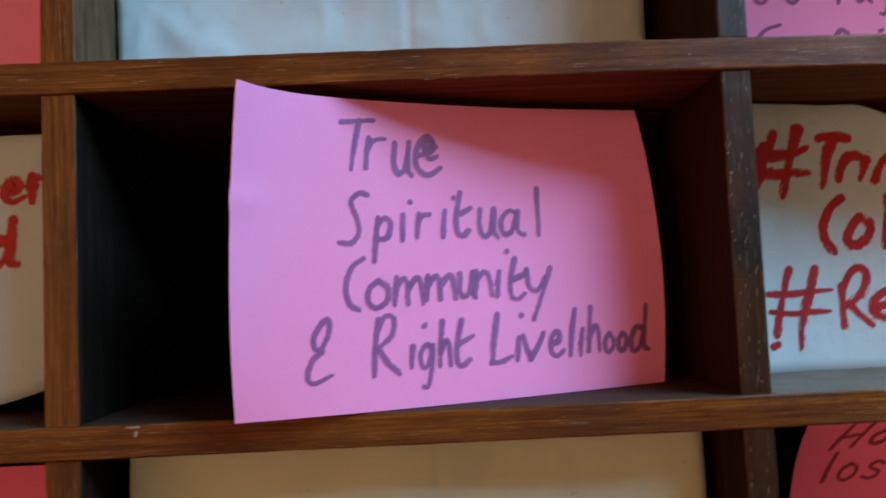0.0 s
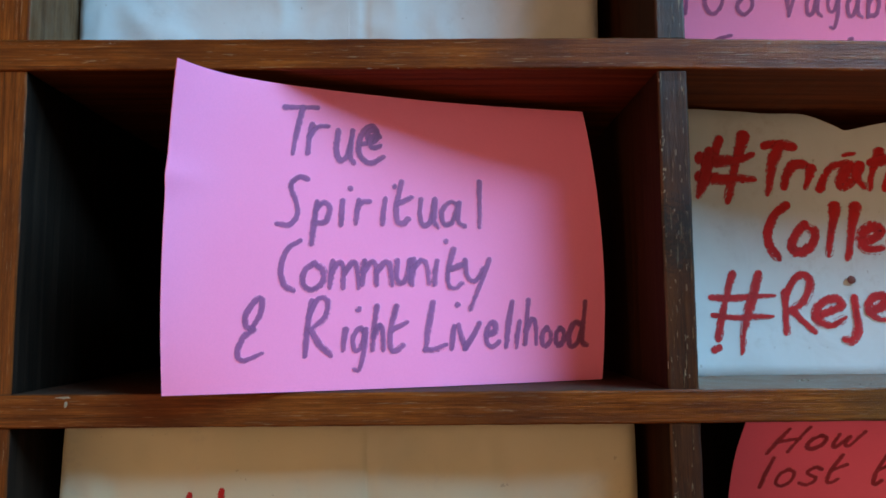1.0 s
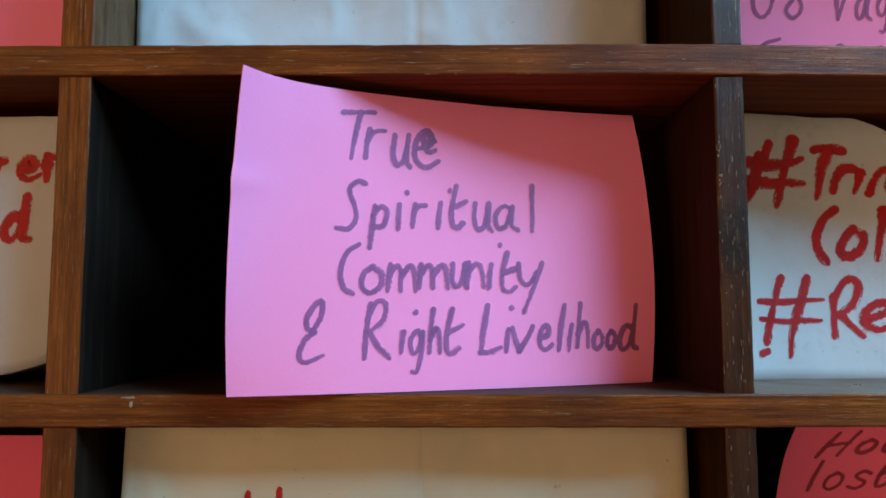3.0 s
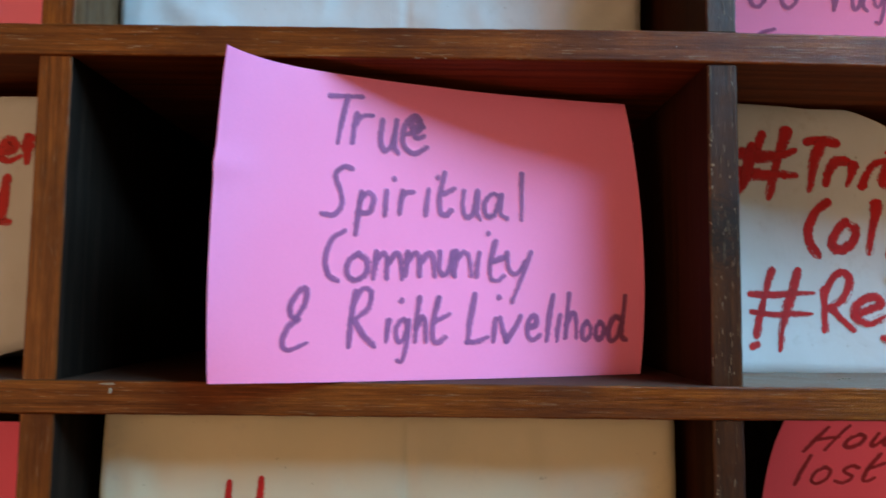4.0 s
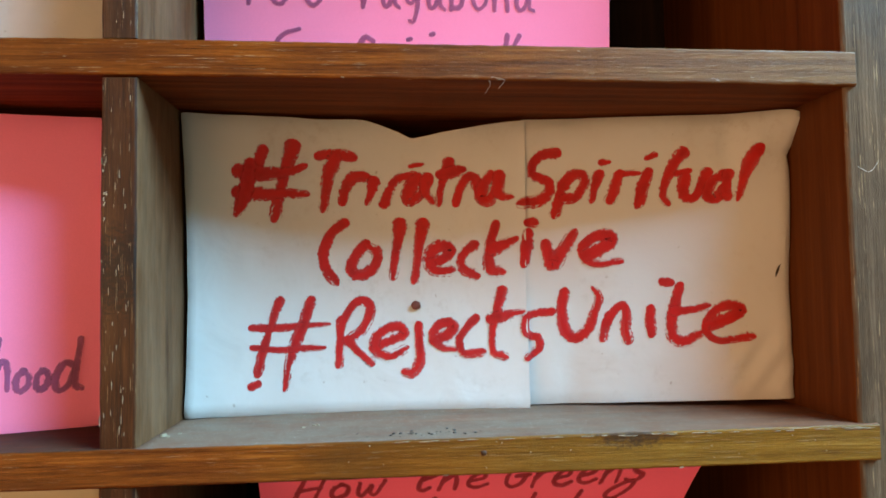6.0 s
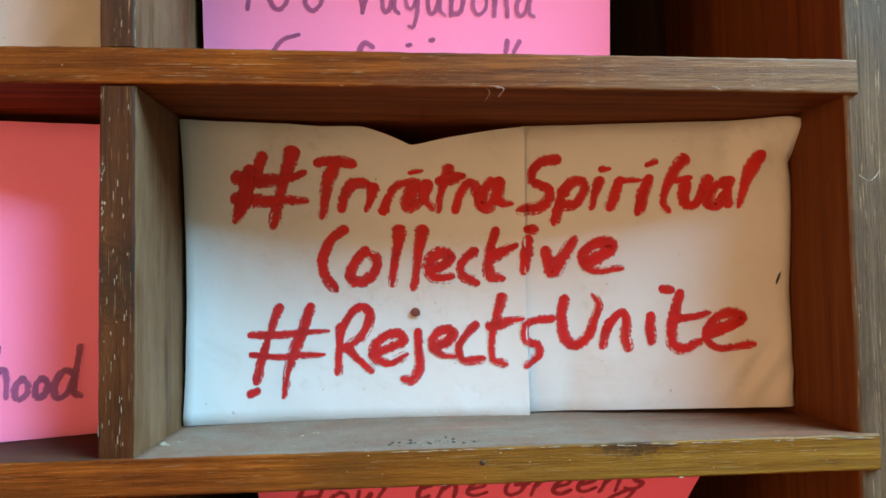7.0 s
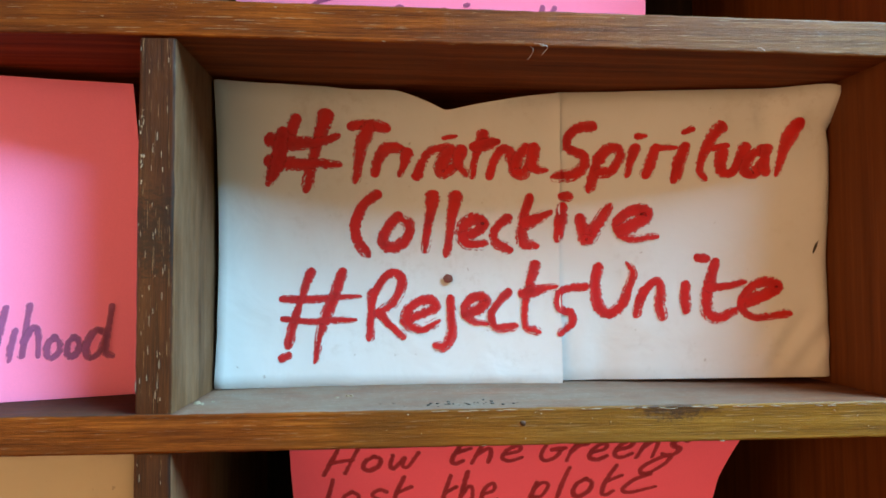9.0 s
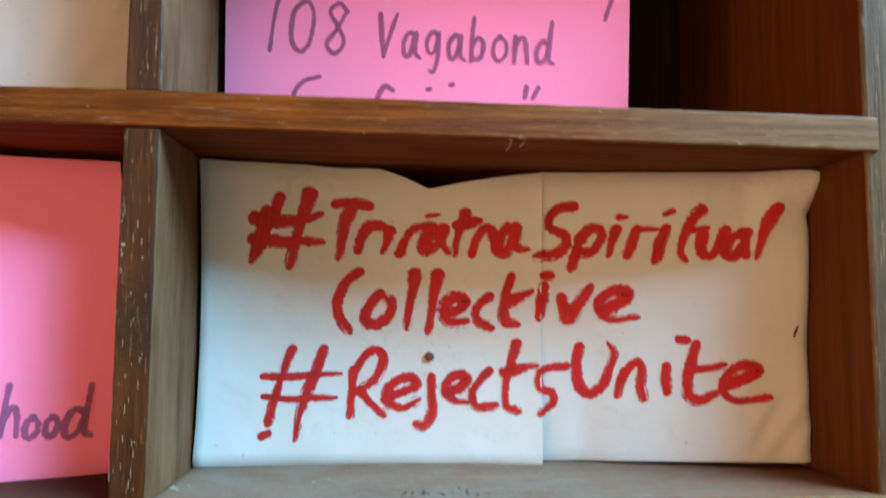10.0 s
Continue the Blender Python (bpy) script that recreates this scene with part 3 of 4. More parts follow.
# ---- the room that closes the place ----
bm = bmesh.new()
box(bm, -2.3, 2.3, -3.3, 0.166, -0.12, 0.0)
setting("floor", bm, floor_wood, "brown wooden floor of the room", "floor")
bm = bmesh.new()
for x0, x1, y0, y1 in ((-2.45, 1.09, -3.45, 0.3), (2.25, 2.45, -3.45, 0.3), (1.09, 2.25, -3.45, -1.81), (1.09, 2.25, -0.29, 0.3)):
    box(bm, x0, x1, y0, y1, 2.75, 2.87)
setting("ceiling", bm, ceiling_paint, "pale plastered ceiling with a roof window", "ceiling")
bm = bmesh.new()
box(bm, -2.3, 2.3, 0.166, 0.3, -0.12, 2.75)
setting("wall_north", bm, wall_paint, "warm ochre plastered wall behind the pigeonholes", "wall")
# the opening is unseen and only lets the added fill in
bm = bmesh.new()
box(bm, -2.3, -1.9, -3.45, -3.3, -0.12, 2.75)
box(bm, -0.3, 2.3, -3.45, -3.3, -0.12, 2.75)
box(bm, -1.9, -0.3, -3.45, -3.3, -0.12, 0.75)
box(bm, -1.9, -0.3, -3.45, -3.3, 1.95, 2.75)
setting("wall_south", bm, wall_paint, "warm ochre plastered wall with a window-sized opening for a lamp", "wall")
bm = bmesh.new()
box(bm, 2.3, 2.45, -3.45, 0.3, -0.12, 2.75)
setting("wall_east", bm, wall_paint, "warm ochre plastered wall", "wall")
bm = bmesh.new()
box(bm, -2.45, -2.3, -3.45, -3.22, -0.12, 2.75)
box(bm, -2.45, -2.3, -1.10, 0.3, -0.12, 2.75)
box(bm, -2.45, -2.3, -3.22, -1.10, -0.12, 0.75)
box(bm, -2.45, -2.3, -3.22, -1.10, 1.95, 2.75)
setting("wall_west", bm, wall_paint, "warm ochre plastered wall with a window-sized opening for a lamp", "wall")

# ---- the pigeonhole cabinet ----
cabinet = thing("pigeonhole_cabinet", (0, 0.15, 1.068), "old brown wooden pigeonhole cabinet with worn varnished edges", "cabinet")
Y0, Y1 = 0.0, 0.150


def sag(x):
    """The upper shelf drops a little towards the side board."""
    s = min(max((x + 0.02) / 0.245, 0.0), 1.0)
    return -0.0037 * s


shelf_up = part("shelf", board(0, (-0.472, Y0 - 0.0004, 1.3107), (0.2240, Y1, 1.3218), sag), [front_up, inside_x], cabinet, "brown varnished shelf board with chipped edge", smooth="edges")
shelf_low = part("shelf", board(0, (-0.472, Y0 - 0.0004, 1.1889), (0.2262, Y1, 1.2000), lambda x: -0.25 * sag(x)), [front_gold, inside_x], cabinet, "brown varnished shelf board with a dusty grey top", smooth="edges")
part("top_board", board(0, (-0.472, Y0, 1.4320), (0.2240, Y1, 1.4430)), [front_x, inside_x], cabinet, smooth="edges")
part("bottom_board", board(0, (-0.472, Y0, 1.0680), (0.2240, Y1, 1.0790)), [front_x, inside_x], cabinet, smooth="edges")
ROWS_Z = ((1.0791, 1.1888), (1.2001, 1.3105), (1.3219, 1.4319))
dividers = []
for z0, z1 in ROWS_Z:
    part("divider", board(2, (-0.2402, Y0 + 0.0003, z0), (-0.2287, Y1, z1)), [front_z, inside_z, grimy_z if z0 > 1.3 else shaded_z], cabinet, smooth="edges")
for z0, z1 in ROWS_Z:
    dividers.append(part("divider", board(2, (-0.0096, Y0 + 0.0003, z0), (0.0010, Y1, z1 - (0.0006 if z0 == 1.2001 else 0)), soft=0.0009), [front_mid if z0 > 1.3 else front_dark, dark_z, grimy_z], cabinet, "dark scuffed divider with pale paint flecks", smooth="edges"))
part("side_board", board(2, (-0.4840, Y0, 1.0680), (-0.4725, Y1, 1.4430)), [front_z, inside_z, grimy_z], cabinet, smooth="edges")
# the other side board, housed round the shelf ends
side = part("side_board", board(2, (0.2205, Y0 + 0.0012, 1.0680), (0.2470, Y1, 1.4430), soft=0.0016), [front_side, side_z, grimy_z], cabinet, "weathered greyish side board", smooth="edges")
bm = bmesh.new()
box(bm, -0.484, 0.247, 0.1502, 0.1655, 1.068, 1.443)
part("back_panel", bm, shaded_z, cabinet, smooth=False)


# ---- loose sheets and parcels ----
def card_surface(u, v):
    bottom = Vector((-0.175 + 0.152 * u, -0.010 + 0.034 * u + 0.014 * u * u, 1.2003))
    top = Vector((-0.168 + 0.141 * u, -0.010 + 0.077 * u - 0.024 * u * u - 0.013 * math.exp(-u / 0.06), 1.3065 + 0.0015 * u))
    k = 4 * v * (1 - v)
    p = bottom.lerp(top, v) + Vector((-0.002 + 0.0055 * u, -0.002 * u, 0)) * k
    p.y += 0.0004 * n3((p.x, 0, p.z), 28)
    p.y -= 0.0012 * math.exp(-(u / 0.05) ** 2 - ((v - 0.66) / 0.035) ** 2)
    return p


def pink_card(name, surface, mat, words, pen, inkmat, size, label, at, slant=0.0):
    ob = thing(name, at, label, "card", "pink cards in the pigeonholes")
    part("sheet", sheet(surface, 60, 44, 0.0003), mat, ob)
    for w in words:
        strokes = letter_strokes(size, w, pen) if isinstance(w, str) else word_strokes(size, *w, slant)
        part("lettering", brush(surface, size, strokes, pen), inkmat, ob, "handwritten marker lettering")
    return ob


pink_card("pink_card", card_surface, pink_paper, [
    "T 0.197 0.283 0.759 0.943; r 0.255 0.310 0.764 0.882; u 0.319 0.375 0.739 0.872; e 0.372 0.445 0.743 0.896; o 0.392 0.428 0.817 0.883; c 0.398 0.436 0.797 0.865",
    "S 0.203 0.273 0.519 0.700; p 0.277 0.327 0.459 0.618; i 0.339 0.355 0.525 0.626; . 0.359 0.370 0.652 0.667; r 0.373 0.415 0.533 0.629; i 0.433 0.453 0.532 0.638; . 0.460 0.474 0.666 0.681; t 0.465 0.514 0.534 0.700; u 0.521 0.578 0.526 0.644; a 0.574 0.644 0.532 0.637; l 0.668 0.686 0.532 0.714",
    "C 0.216 0.266 0.307 0.488; o 0.264 0.320 0.308 0.416; m 0.322 0.399 0.318 0.422; m 0.392 0.474 0.328 0.424; u 0.468 0.519 0.328 0.430; n 0.504 0.559 0.334 0.432; i 0.556 0.577 0.329 0.427; . 0.584 0.598 0.478 0.495; t 0.589 0.645 0.315 0.470; y 0.630 0.704 0.245 0.435",
    "& 0.138 0.200 0.090 0.299",
    "R 0.275 0.345 0.101 0.300; i 0.356 0.375 0.118 0.201; . 0.387 0.401 0.247 0.265; g 0.377 0.419 0.052 0.205; h 0.420 0.459 0.116 0.275; t 0.459 0.509 0.110 0.275",
    "L 0.540 0.601 0.110 0.287; i 0.602 0.620 0.114 0.205; . 0.613 0.628 0.260 0.278; v 0.616 0.680 0.113 0.215; e 0.684 0.729 0.117 0.219; l 0.733 0.761 0.115 0.287; i 0.759 0.780 0.114 0.219; h 0.780 0.824 0.124 0.293; o 0.824 0.860 0.114 0.197; o 0.860 0.894 0.115 0.196; d 0.893 0.956 0.112 0.287",
], 0.00114, marker, (0.155, 0.108), "curved pink paper card with dark handwriting, leaning out of a pigeonhole", (-0.10, 0.01, 1.2))


def vagabond_surface(u, v):
    p = Vector((0.0046 + 0.1575 * u, 0.061 - 0.004 * u, 1.3221 + 0.107 * v + sag(0.005 + 0.157 * u)))
    p.y -= 0.010 * (v - 0.1) + 0.003 * math.sin(math.pi * u)
    return p


pink_card("pink_card", vagabond_surface, pink_paper, [
    ("108", 0.103, 0.318, 0.303, 0.306, 0.180),
    ("Vagabond", 0.379, 0.305, 0.808, 0.302, 0.151),
    (",", 0.930, 0.514, 0.968, 0.512, 0.145),
    ("C", 0.158, 0.107, 0.225, 0.099, 0.128),
    ("f", 0.349, 0.084, 0.403, 0.079, 0.117),
    (".", 0.498, 0.194, 0.507, 0.194, 0.130),
    (".", 0.554, 0.212, 0.563, 0.212, 0.156),
    ('"', 0.727, 0.079, 0.776, 0.077, 0.135),
], 0.0010, violet_marker, (0.158, 0.107), "pink paper card with violet handwriting standing on the upper shelf", (0.083, 0.059, 1.319))


def greens_surface(u, v):
    p = Vector((0.029 + 0.143 * u, 0.057 - 0.006 * v - 0.018 * u, 1.0793 + 0.1085 * v))
    p.y -= 0.022 * max(0.0, v - 0.5) ** 2 * 4
    p.x += 0.003 * max(0.0, v - 0.86) * (1 if u > 0.5 else 0.3) * (abs(u - 0.5) * 2) ** 3 * 6
    return p


pink_card("pink_card", greens_surface, shaded_pink_paper, [
    ("How", 0.080, 0.850, 0.300, 0.886, 0.088),
    ("the", 0.371, 0.899, 0.541, 0.918, 0.088),
    ("Greens", 0.579, 0.908, 0.888, 0.943, 0.096),
    ("lost", 0.070, 0.712, 0.280, 0.744, 0.110),
    ("the", 0.357, 0.737, 0.494, 0.756, 0.121),
    ("plot", 0.566, 0.765, 0.770, 0.796, 0.110),
    ("&", 0.783, 0.794, 0.860, 0.807, 0.125),
], 0.00092, dark_marker, (0.148, 0.117), "pink paper card coloured as in shade, with handwriting, its top curling forward", (0.10, 0.06, 1.079), 0.25)


def left_top_surface(u, v):
    return Vector((-0.392 + 0.148 * u, 0.060 - 0.008 * u + 0.004 * math.sin(3 * u), 1.3220 + 0.105 * v))


def left_low_surface(u, v):
    return Vector((-0.405 + 0.150 * u, 0.056 - 0.004 * v - 0.012 * max(0.0, v - 0.5) ** 2 * 4, 1.0793 + 0.100 * v))


pink_card("pink_card", left_top_surface, pink_paper, [], 0.001, marker, (0.148, 0.105), "pink paper card standing in an upper pigeonhole", (-0.32, 0.035, 1.3217))
pink_card("pink_card", left_low_surface, shaded_pink_paper, [], 0.001, marker, (0.148, 0.105), "pink paper card coloured as in shade, standing in a lower pigeonhole", (-0.33, 0.04, 1.079))


def sunk(u, bow):
    """How far the soft front of a parcel has sunk in between its ends."""
    return bow * math.sin(math.pi * min(max(u, 0.0), 1.0) ** 0.85)


def wrapped(x0, x1, ya, yb, z0, z1, crease, amount, low=0.0, pucker=False, corner=0.0, bow=0.0, lean=0.0):
    """The wrapped front of a parcel: a surface over u, v in 0..1, with rounded sides, folds and creases."""
    def at(u, v):
        x = x0 + (x1 - x0) * u
        top = z1 + (sag(x) if z0 > 1.19 and z1 < 1.32 else 0)
        z = z0 + low * max(0.0, u - 0.5) * 2 * (1 - v) + (top - z0) * v
        y = ya + (yb - ya) * u + sunk(u, bow) - lean * max(0.0, v - 0.4)
        for d, e in (((x - x0) / 0.0022, 0.0022), ((x1 - x) / 0.0060, 0.0060), ((z - z0) / 0.0030, 0.0030), ((top - z) / 0.0026, 0.0026)):
            if d < 1:
                y += e * (1 - math.sqrt(max(0.0, 1 - (1 - max(d, 0.0)) ** 2))) * 0.55
        y += amount * (n3((x, 0.3, z), 26) + 0.55 * abs(n3((x * 1.3, crease, z), 55)))
        if amount > 0.002:
            y += 0.0022 * abs(n3((x + z, crease, x - 0.6 * z), 42)) * max(0.0, 1 - u * 3.5) + 0.0010 * math.exp(-abs(u - 0.53) / 0.006)
        if pucker:
            x += 0.0014 * (1 - u) ** 18 * math.sin(math.pi * min(max(v, 0.0), 1.0)) ** 0.7
            k = max(0.0, 1 - ((u - 0.95) / 0.10) ** 2) * max(0.0, 1 - ((v - 0.12) / 0.14) ** 2)
            y += 0.0006 * k * math.sin(620 * (x - 0.7 * z)) + 0.0012 * math.exp(-((x - 0.5 * (v - 0.1) * 0.02 - 0.142) / 0.006) ** 2) * max(0.0, 1 - v * 2.5)
            y -= 0.0016 * math.exp(-((u - 0.93) / 0.035) ** 2 - ((v - 0.86) / 0.10) ** 2) - 0.0012 * math.exp(-((u - 0.90) / 0.02) ** 2 - ((v - 0.9) / 0.12) ** 2)
            q = max(0.0, (v - 0.87) / 0.13) * min(1.0, max(0.0, (u - 0.90) / 0.10))
            x += 0.0020 * q ** 0.7 - 0.0010 * math.exp(-((v - 0.86) / 0.03) ** 2) * max(0.0, (u - 0.9) / 0.1)
            y -= 0.0065 * math.sin(min(1.0, q * 1.2) * math.pi / 2) * q
            z -= 0.0016 * max(0.0, (u - 0.965) / 0.035) ** 2 * v
        if corner:
            z += corner * max(0.0, (u - 0.72) / 0.28) ** 2 * (1 - v) ** 2
            y += 0.4 * corner * max(0.0, (u - 0.72) / 0.28) ** 2 * (1 - v) ** 2
        return Vector((x, y, z))
    return at


def parcel(x0, x1, ya, yb, z0, z1, label, seam, crease, amount, words=(), dip=None, low=0.0, pucker=False, corner=0.0, wrap=None, bow=0.0, lean=0.0):
    wrap = wrap or cream
    ob = thing("paper_parcel", ((x0 + x1) / 2, ya + 0.03, z0), label, "parcel", "wrapped parcels in the pigeonholes")
    turn = math.atan2(yb - ya, x1 - x0)
    w = x1 - x0
    deep = 0.033
    bm = rounded_box(((x0 + x1) / 2 - corner, (ya + yb) / 2 + deep + 0.0030, (z0 + z1) / 2 - 0.0022), (w / 2 - 0.0010 - corner, deep, (z1 - z0) / 2 - 0.0048), 0.004, 0.006, turn)
    for vert in bm.verts:
        vert.co.y += sunk((vert.co.x - x0) / w, bow)
    part("body", bm, wrap, ob)
    at = wrapped(x0, x1, ya, yb, z0, z1, crease, amount, low, pucker, corner, bow, lean)

    def lifted(u, v):
        """How far the flap stands off the sheet under it, most along its free edge."""
        if not bow:
            return 0.00014
        return 0.00014 + 0.0042 * max(0.0, 0.55 - v) ** 2 / 0.3 * min(1.0, 0.35 + u) + 0.0006 * math.exp((u - seam) / 0.018)

    def left_at(u, v):
        k = v
        if dip:
            a, m, b, depth = dip
            if a < u < b:
                s = (u - a) / (m - a) if u < m else (b - u) / (b - m)
                k = v * (1 - depth * max(0.0, s) ** 1.3)
        p = at(u, k - 0.006 * v ** 8 * (1 + n3((u, crease, 0), 14)))
        p.y -= lifted(u, v)
        p.z -= 0.0012 * (1 - v) * min(1.0, u * 3)
        return p
    if seam:
        part("front_flap", sheet(left_at, 70, 44, 0.00018, 0.0, seam), wrap, ob, "overlapping paper flap")
        part("front_sheet", sheet(at, 60, 44, 0.0004, seam - 0.004, 1.0), wrap, ob)
    else:
        part("front_sheet", sheet(at, 110, 44, 0.0004), wrap, ob)

    def writing(u, v):
        p = at(u, v)
        if seam:
            over = 1 - min(max((u - seam - 0.001) / 0.004, 0), 1)
            p.y -= over * lifted(min(u, seam), v)
        return p
    for word in words:
        size, p = (w, z1 - z0), word[-1]
        strokes = letter_strokes(size, word[0], p) if len(word) == 2 else word_strokes(size, *word[:6])
        part("lettering", brush(writing, size, strokes, p, 0.105, 0.00020), red_paint, ob, "red brush-painted lettering")
    return ob


main_parcel = parcel(0.0016, 0.2202, 0.0435, 0.0335, 1.2005, 1.3100, "cream paper-wrapped parcel with three lines of red brush lettering", 0.568, 3.1, 0.0010, [
    ("#1 0.072 0.203 0.637 0.924", 0.00266),
    ("T1 0.209 0.284 0.672 0.896; r1 0.246 0.315 0.696 0.826; i1 0.289 0.321 0.697 0.804; r2 0.316 0.389 0.688 0.826; a1 0.357 0.417 0.698 0.816; t1 0.410 0.450 0.694 0.869; t2 0.414 0.469 0.785 0.845; n1 0.439 0.502 0.692 0.820; a2 0.481 0.550 0.697 0.824", 0.00246),
    ("-1 0.368 0.397 0.826 0.853", 0.00113),
    ("S1 0.551 0.631 0.682 0.900; p1 0.607 0.679 0.645 0.824; i2 0.669 0.703 0.696 0.819; r3 0.700 0.736 0.691 0.817; i3 0.744 0.783 0.673 0.821; t3 0.783 0.838 0.677 0.890; u1 0.817 0.876 0.684 0.815; a3 0.854 0.909 0.682 0.808; l1 0.903 0.955 0.689 0.891", 0.00246),
    ("-2 0.690 0.713 0.828 0.856; -3 0.765 0.789 0.840 0.875; -4 0.718 0.762 0.785 0.814; -5 0.806 0.843 0.781 0.816", 0.00145),
    ("C1 0.212 0.269 0.422 0.661; o1 0.259 0.326 0.439 0.588; l2 0.329 0.365 0.440 0.660; l3 0.366 0.404 0.425 0.660; e1 0.392 0.452 0.453 0.584; c1 0.445 0.492 0.437 0.584; t4 0.493 0.558 0.446 0.651; i4 0.553 0.584 0.476 0.620; -6 0.564 0.592 0.614 0.661; v1 0.591 0.659 0.462 0.617; e2 0.651 0.733 0.463 0.609", 0.00256),
    ("#2 0.106 0.211 0.072 0.394; -7 0.098 0.122 0.077 0.120", 0.00216),
    ("=1 0.098 0.235 0.200 0.309", 0.00140),
    ("R1 0.238 0.311 0.143 0.394; e3 0.297 0.368 0.162 0.302; j1 0.351 0.394 0.109 0.302; e4 0.397 0.452 0.184 0.314; c2 0.442 0.498 0.171 0.325; t5 0.497 0.566 0.156 0.421; s1 0.554 0.618 0.150 0.343", 0.00210),
    ("U1 0.617 0.701 0.206 0.414; n2 0.684 0.746 0.198 0.359; i5 0.762 0.785 0.220 0.341; -8 0.787 0.815 0.394 0.439; t6 0.796 0.872 0.184 0.418; e5 0.851 0.939 0.188 0.351", 0.00233),
], (0.29, 0.375, 0.568, 0.060), 0.0030, True, bow=0.0135, lean=0.008)
parcel(-0.2278, -0.0165, 0.030, 0.050, 1.3222, 1.424, "pale crumpled paper-wrapped parcel on the upper shelf", 0.50, 7.7, 0.0028, corner=0.007)
parcel(-0.2212, -0.0146, 0.019, 0.022, 1.0796, 1.1872, "cream paper-wrapped parcel with a vertical seam, filling its pigeonhole", 0.53, 5.2, 0.0023, [
    ("l", 0.206, 0.548, 0.231, 0.548, 0.22, 0.0016), ("l", 0.266, 0.548, 0.284, 0.548, 0.225, 0.0016)], wrap=manila)
parcel(-0.455, -0.2425, 0.032, 0.030, 1.2008, 1.3050, "cream paper-wrapped parcel with red brush lettering, beside the divider", 0, 9.4, 0.0010, [
    ("r 0.812 0.848 0.735 0.845; e 0.860 0.912 0.731 0.848; r 0.906 0.940 0.735 0.860; d 0.834 0.898 0.500 0.705", 0.0023)], corner=0.014)

# ---- small marks ----
def blob(bm, centre, across, up, out, rx, rz, thick, rng, sides=9, least=0.65, most=1.2):
    """A small irregular raised fleck lying on a face."""
    ring, top = [], []
    for k in range(sides):
        g = 2 * math.pi * k / sides
        r = rng.uniform(least, most)
        p = centre + across * (rx * r * math.cos(g)) + up * (rz * r * math.sin(g))
        ring.append(bm.verts.new(p))
        top.append(bm.verts.new(centre + (p - centre) * 0.7 + out * thick))
    for k in range(sides):
        bm.faces.new((ring[k], ring[(k + 1) % sides], top[(k + 1) % sides], top[k]))
    bm.faces.new(top)


X, Y, Z = Vector((1, 0, 0)), Vector((0, 1, 0)), Vector((0, 0, 1))
rng = random.Random(5)
for d, z0, z1, count in ((dividers[1], 1.203, 1.308, 38), (dividers[2], 1.324, 1.40, 18), (dividers[0], 1.12, 1.186, 20)):
    bm = bmesh.new()
    for k in range(count):
        x, z = rng.uniform(-0.0094, -0.0008), rng.uniform(z0, z1)
        blob(bm, Vector((x, 0.0005, z)), X, Z, -Y, rng.uniform(0.00005, 0.00013), rng.uniform(0.0003, 0.0018), 0.0003, rng, 7)
    for k in range(16):
        blob(bm, Vector((-0.0084 + rng.gauss(0, 0.00025), 0.0005, rng.uniform(z1 - 0.042, z1 - 0.018))), X, Z, -Y, rng.uniform(0.0001, 0.0003), rng.uniform(0.0002, 0.0009), 0.0003, rng, 7)
    part("paint_flecks", bm, pale_speck, d, "pale flecks of old paint", "stuff")

bm = bmesh.new()
blob(bm, Vector((-0.2110, -0.0001, 1.1990)), X, Z, -Y, 0.0034, 0.0005, 0.0005, rng, 12)
blob(bm, Vector((-0.2102, -0.0001, 1.1968)), X, Z, -Y, 0.0008, 0.0017, 0.0004, rng, 10)
for x in (-0.203, -0.185, -0.14, -0.12, -0.09, 0.011, 0.045, 0.095, 0.16, 0.2):
    blob(bm, Vector((x + rng.uniform(-0.004, 0.004), -0.0001, 1.1896 + rng.choice((0, 0.0098)))), X, Z, -Y, rng.uniform(0.0003, 0.0012), 0.00018, 0.0002, rng)
for k in range(46):
    x = 0.222 - 0.145 * rng.random() ** 1.5
    blob(bm, Vector((x, -0.00025, 1.1998 + rng.gauss(0, 0.00010))), X, Z, -Y, rng.uniform(0.0006, 0.0032), rng.uniform(0.00008, 0.00020), 0.0003, rng, 8)
for k in range(16):
    blob(bm, Vector((rng.uniform(0.06, 0.224), -0.0005, rng.uniform(1.190, 1.1992))), X, Z, -Y, rng.uniform(0.0001, 0.0003), rng.uniform(0.0001, 0.00025), 0.0002, rng, 7)
part("chips", bm, pale_speck, shelf_low, "pale chips along the edge", "stuff")
bm = bmesh.new()
for x in (-0.2, -0.11, -0.10, -0.02, 0.03, 0.062, 0.11, 0.135, 0.19):
    z = 1.3107 + sag(x) + rng.choice((0.0003, 0.0003, 0.0096, rng.uniform(0.002, 0.008)))
    blob(bm, Vector((x, -0.0002, z)), X, Z, -Y, rng.uniform(0.0003, 0.0013), 0.00017, 0.0002, rng)
part("chips", bm, pale_speck, shelf_up, "pale chips along the edge", "stuff")
bm = bmesh.new()
blob(bm, Vector((0.1030, -0.0005, 1.1960)), X, Z, -Y, 0.0011, 0.0010, 0.0002, rng)
part("knot", bm, scorch, shelf_low, "small dark knot")

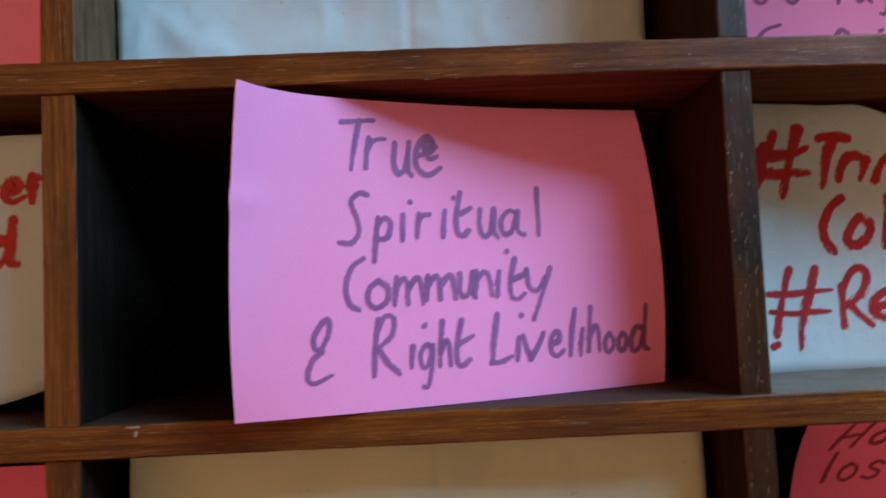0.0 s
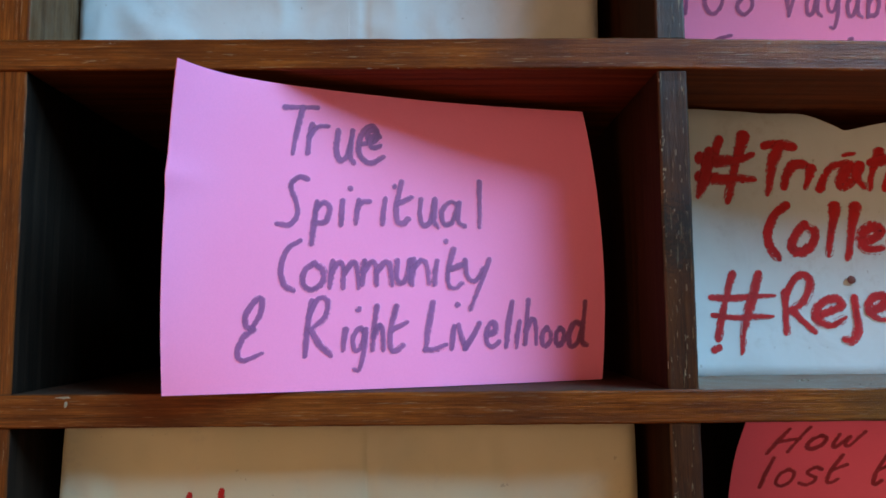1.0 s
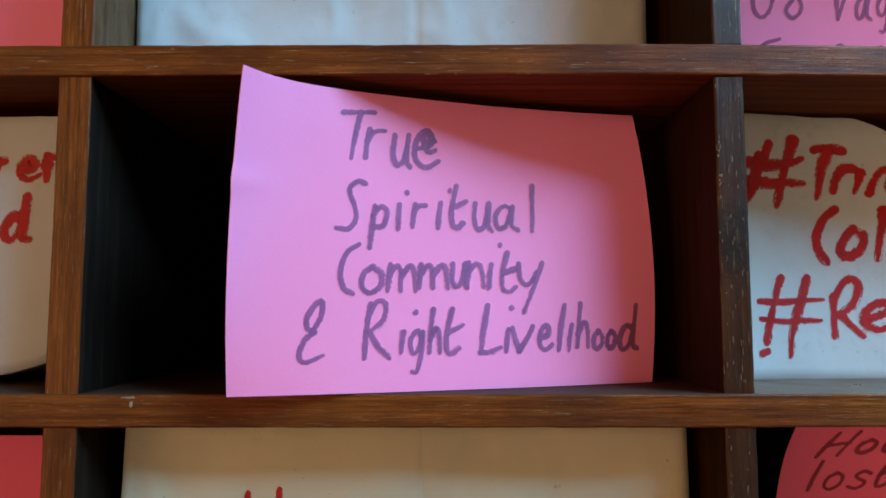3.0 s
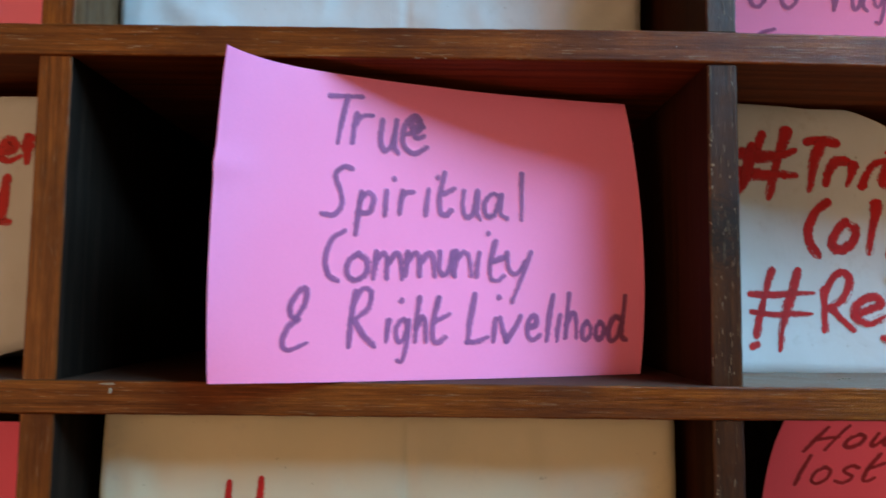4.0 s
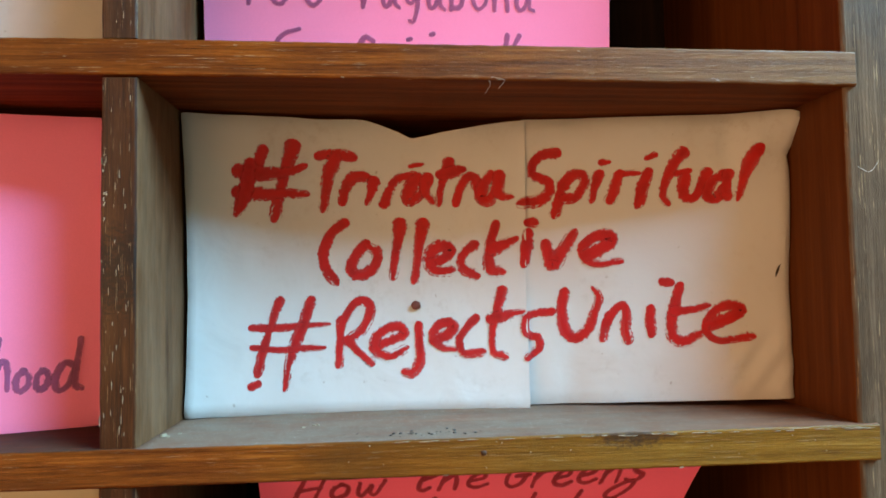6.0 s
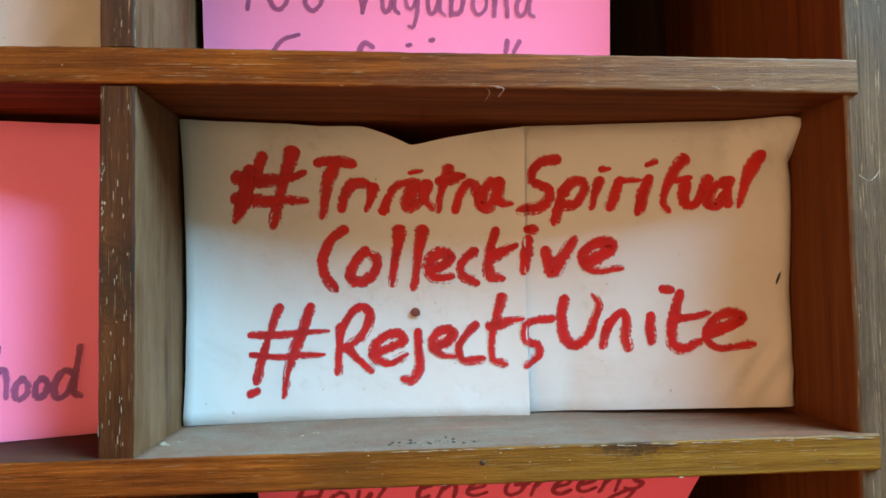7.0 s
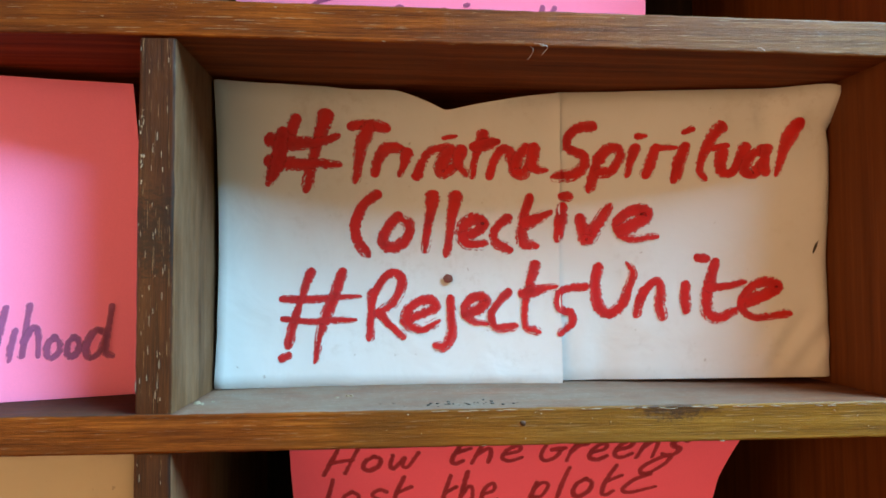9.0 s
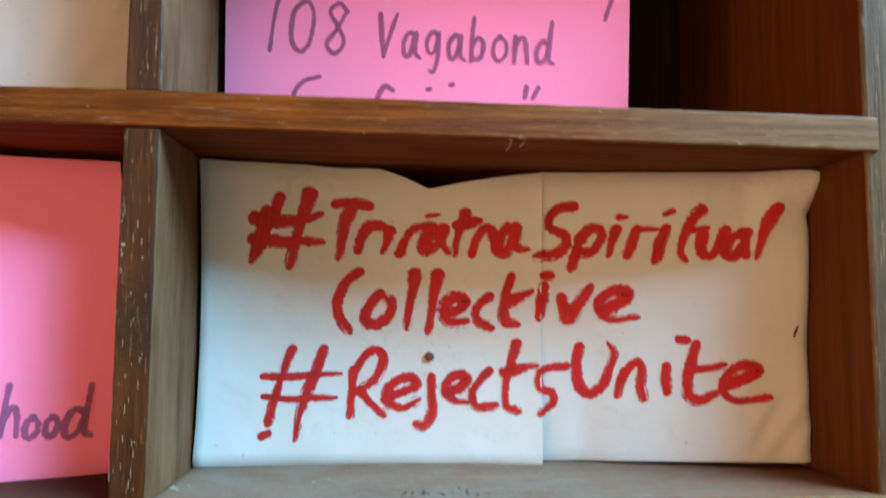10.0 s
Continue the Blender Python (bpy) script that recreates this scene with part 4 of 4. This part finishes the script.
# crumbs and grit lying on the dusty shelf
bm = bmesh.new()
for k in range(60):
    at = Vector((0.089 + rng.gauss(0, 0.010), 0.0085 + rng.gauss(0, 0.0030), 1.2001))
    s = rng.choice((0.0002, 0.0003, 0.0004, 0.0006))
    blob(bm, at, X, Y, Z, s * rng.uniform(0.7, 1.2), s * rng.uniform(0.7, 1.5), s, rng, 7)
tagged(part("grains", bm, grit_black, thing("grit", (0.08, 0.01, 1.2), "scattered black grit lying on the dusty shelf", "grit")), kind="stuff")
bm = bmesh.new()
for x, y, s in ((0.0035, 0.018, 0.0010), (0.0050, 0.0165, 0.0006), (0.050, 0.026, 0.0007), (0.046, 0.024, 0.0005), (0.150, 0.012, 0.0005), (0.178, 0.016, 0.0006), (0.120, 0.02, 0.0004), (0.0075, 0.02, 0.0004)):
    for k in range(4):
        blob(bm, Vector((x + rng.gauss(0, s), y + rng.gauss(0, s), 1.2001)), X, Y, Z, s * rng.uniform(0.4, 0.9), s * rng.uniform(0.4, 0.9), s * 0.8, rng, 7)
tagged(part("bits", bm, pale_speck, thing("crumbs", (0.05, 0.02, 1.2), "pale crumbs of paint lying on the dusty shelf", "crumbs")), kind="stuff")

# marks on the lettered parcel
bm = bmesh.new()
blob(bm, Vector((0.0844, 0.0514, 1.2389)), X, Z, -Y, 0.0018, 0.0017, 0.0003, rng, 16, 0.85, 1.1)
part("stain", bm, stain_mat, main_parcel, "small dark stain")
bm = bmesh.new()
blob(bm, Vector((0.2147, 0.0345, 1.2496)), (X + Z * 2.4).normalized(), (Z * -1 + X * 2.4).normalized(), -Y, 0.0030, 0.00055, 0.0004, rng, 12)
part("tick", bm, grit_black, main_parcel, "short black tick mark")


def thread(points, label):
    c = bpy.data.curves.new("fibre", "CURVE")
    c.dimensions, c.bevel_depth, c.bevel_resolution = "3D", 0.00005, 1
    sp = c.splines.new("POLY")
    line = spline([Vector(p) for p in points], 0.0004)
    sp.points.add(len(line) - 1)
    for q, p in zip(sp.points, line):
        q.co = (*(p - Vector(points[0])), 1)
    me = bpy.data.meshes.new_from_object(bpy.data.objects.new("fibre", c))
    me.materials.append(lint)
    ob = new("lint_thread", me)
    ob.location = points[0]
    return tagged(ob, label, "lint", "lint on the wood")


thread([(0.2240, 0.0010, 1.2815), (0.2258, -0.0003, 1.2797), (0.2278, -0.0002, 1.2800), (0.2306, 0.0003, 1.2830)], "pale curled lint thread caught on the side board")
thread([(0.1065, 0.0002, 1.3098), (0.1087, -0.0010, 1.3094), (0.1115, -0.0008, 1.3086), (0.1099, 0.0006, 1.3064)], "pale lint thread hanging under the upper shelf")
thread([(0.1055, 0.0002, 1.3098), (0.1073, 0.0004, 1.3078), (0.1057, 0.0020, 1.3052)], "pale lint thread hanging under the upper shelf")
thread([(0.1765, 0.0000, 1.3095), (0.1780, -0.0008, 1.3091), (0.1797, -0.0006, 1.3081)], "short pale lint thread on the upper shelf edge")
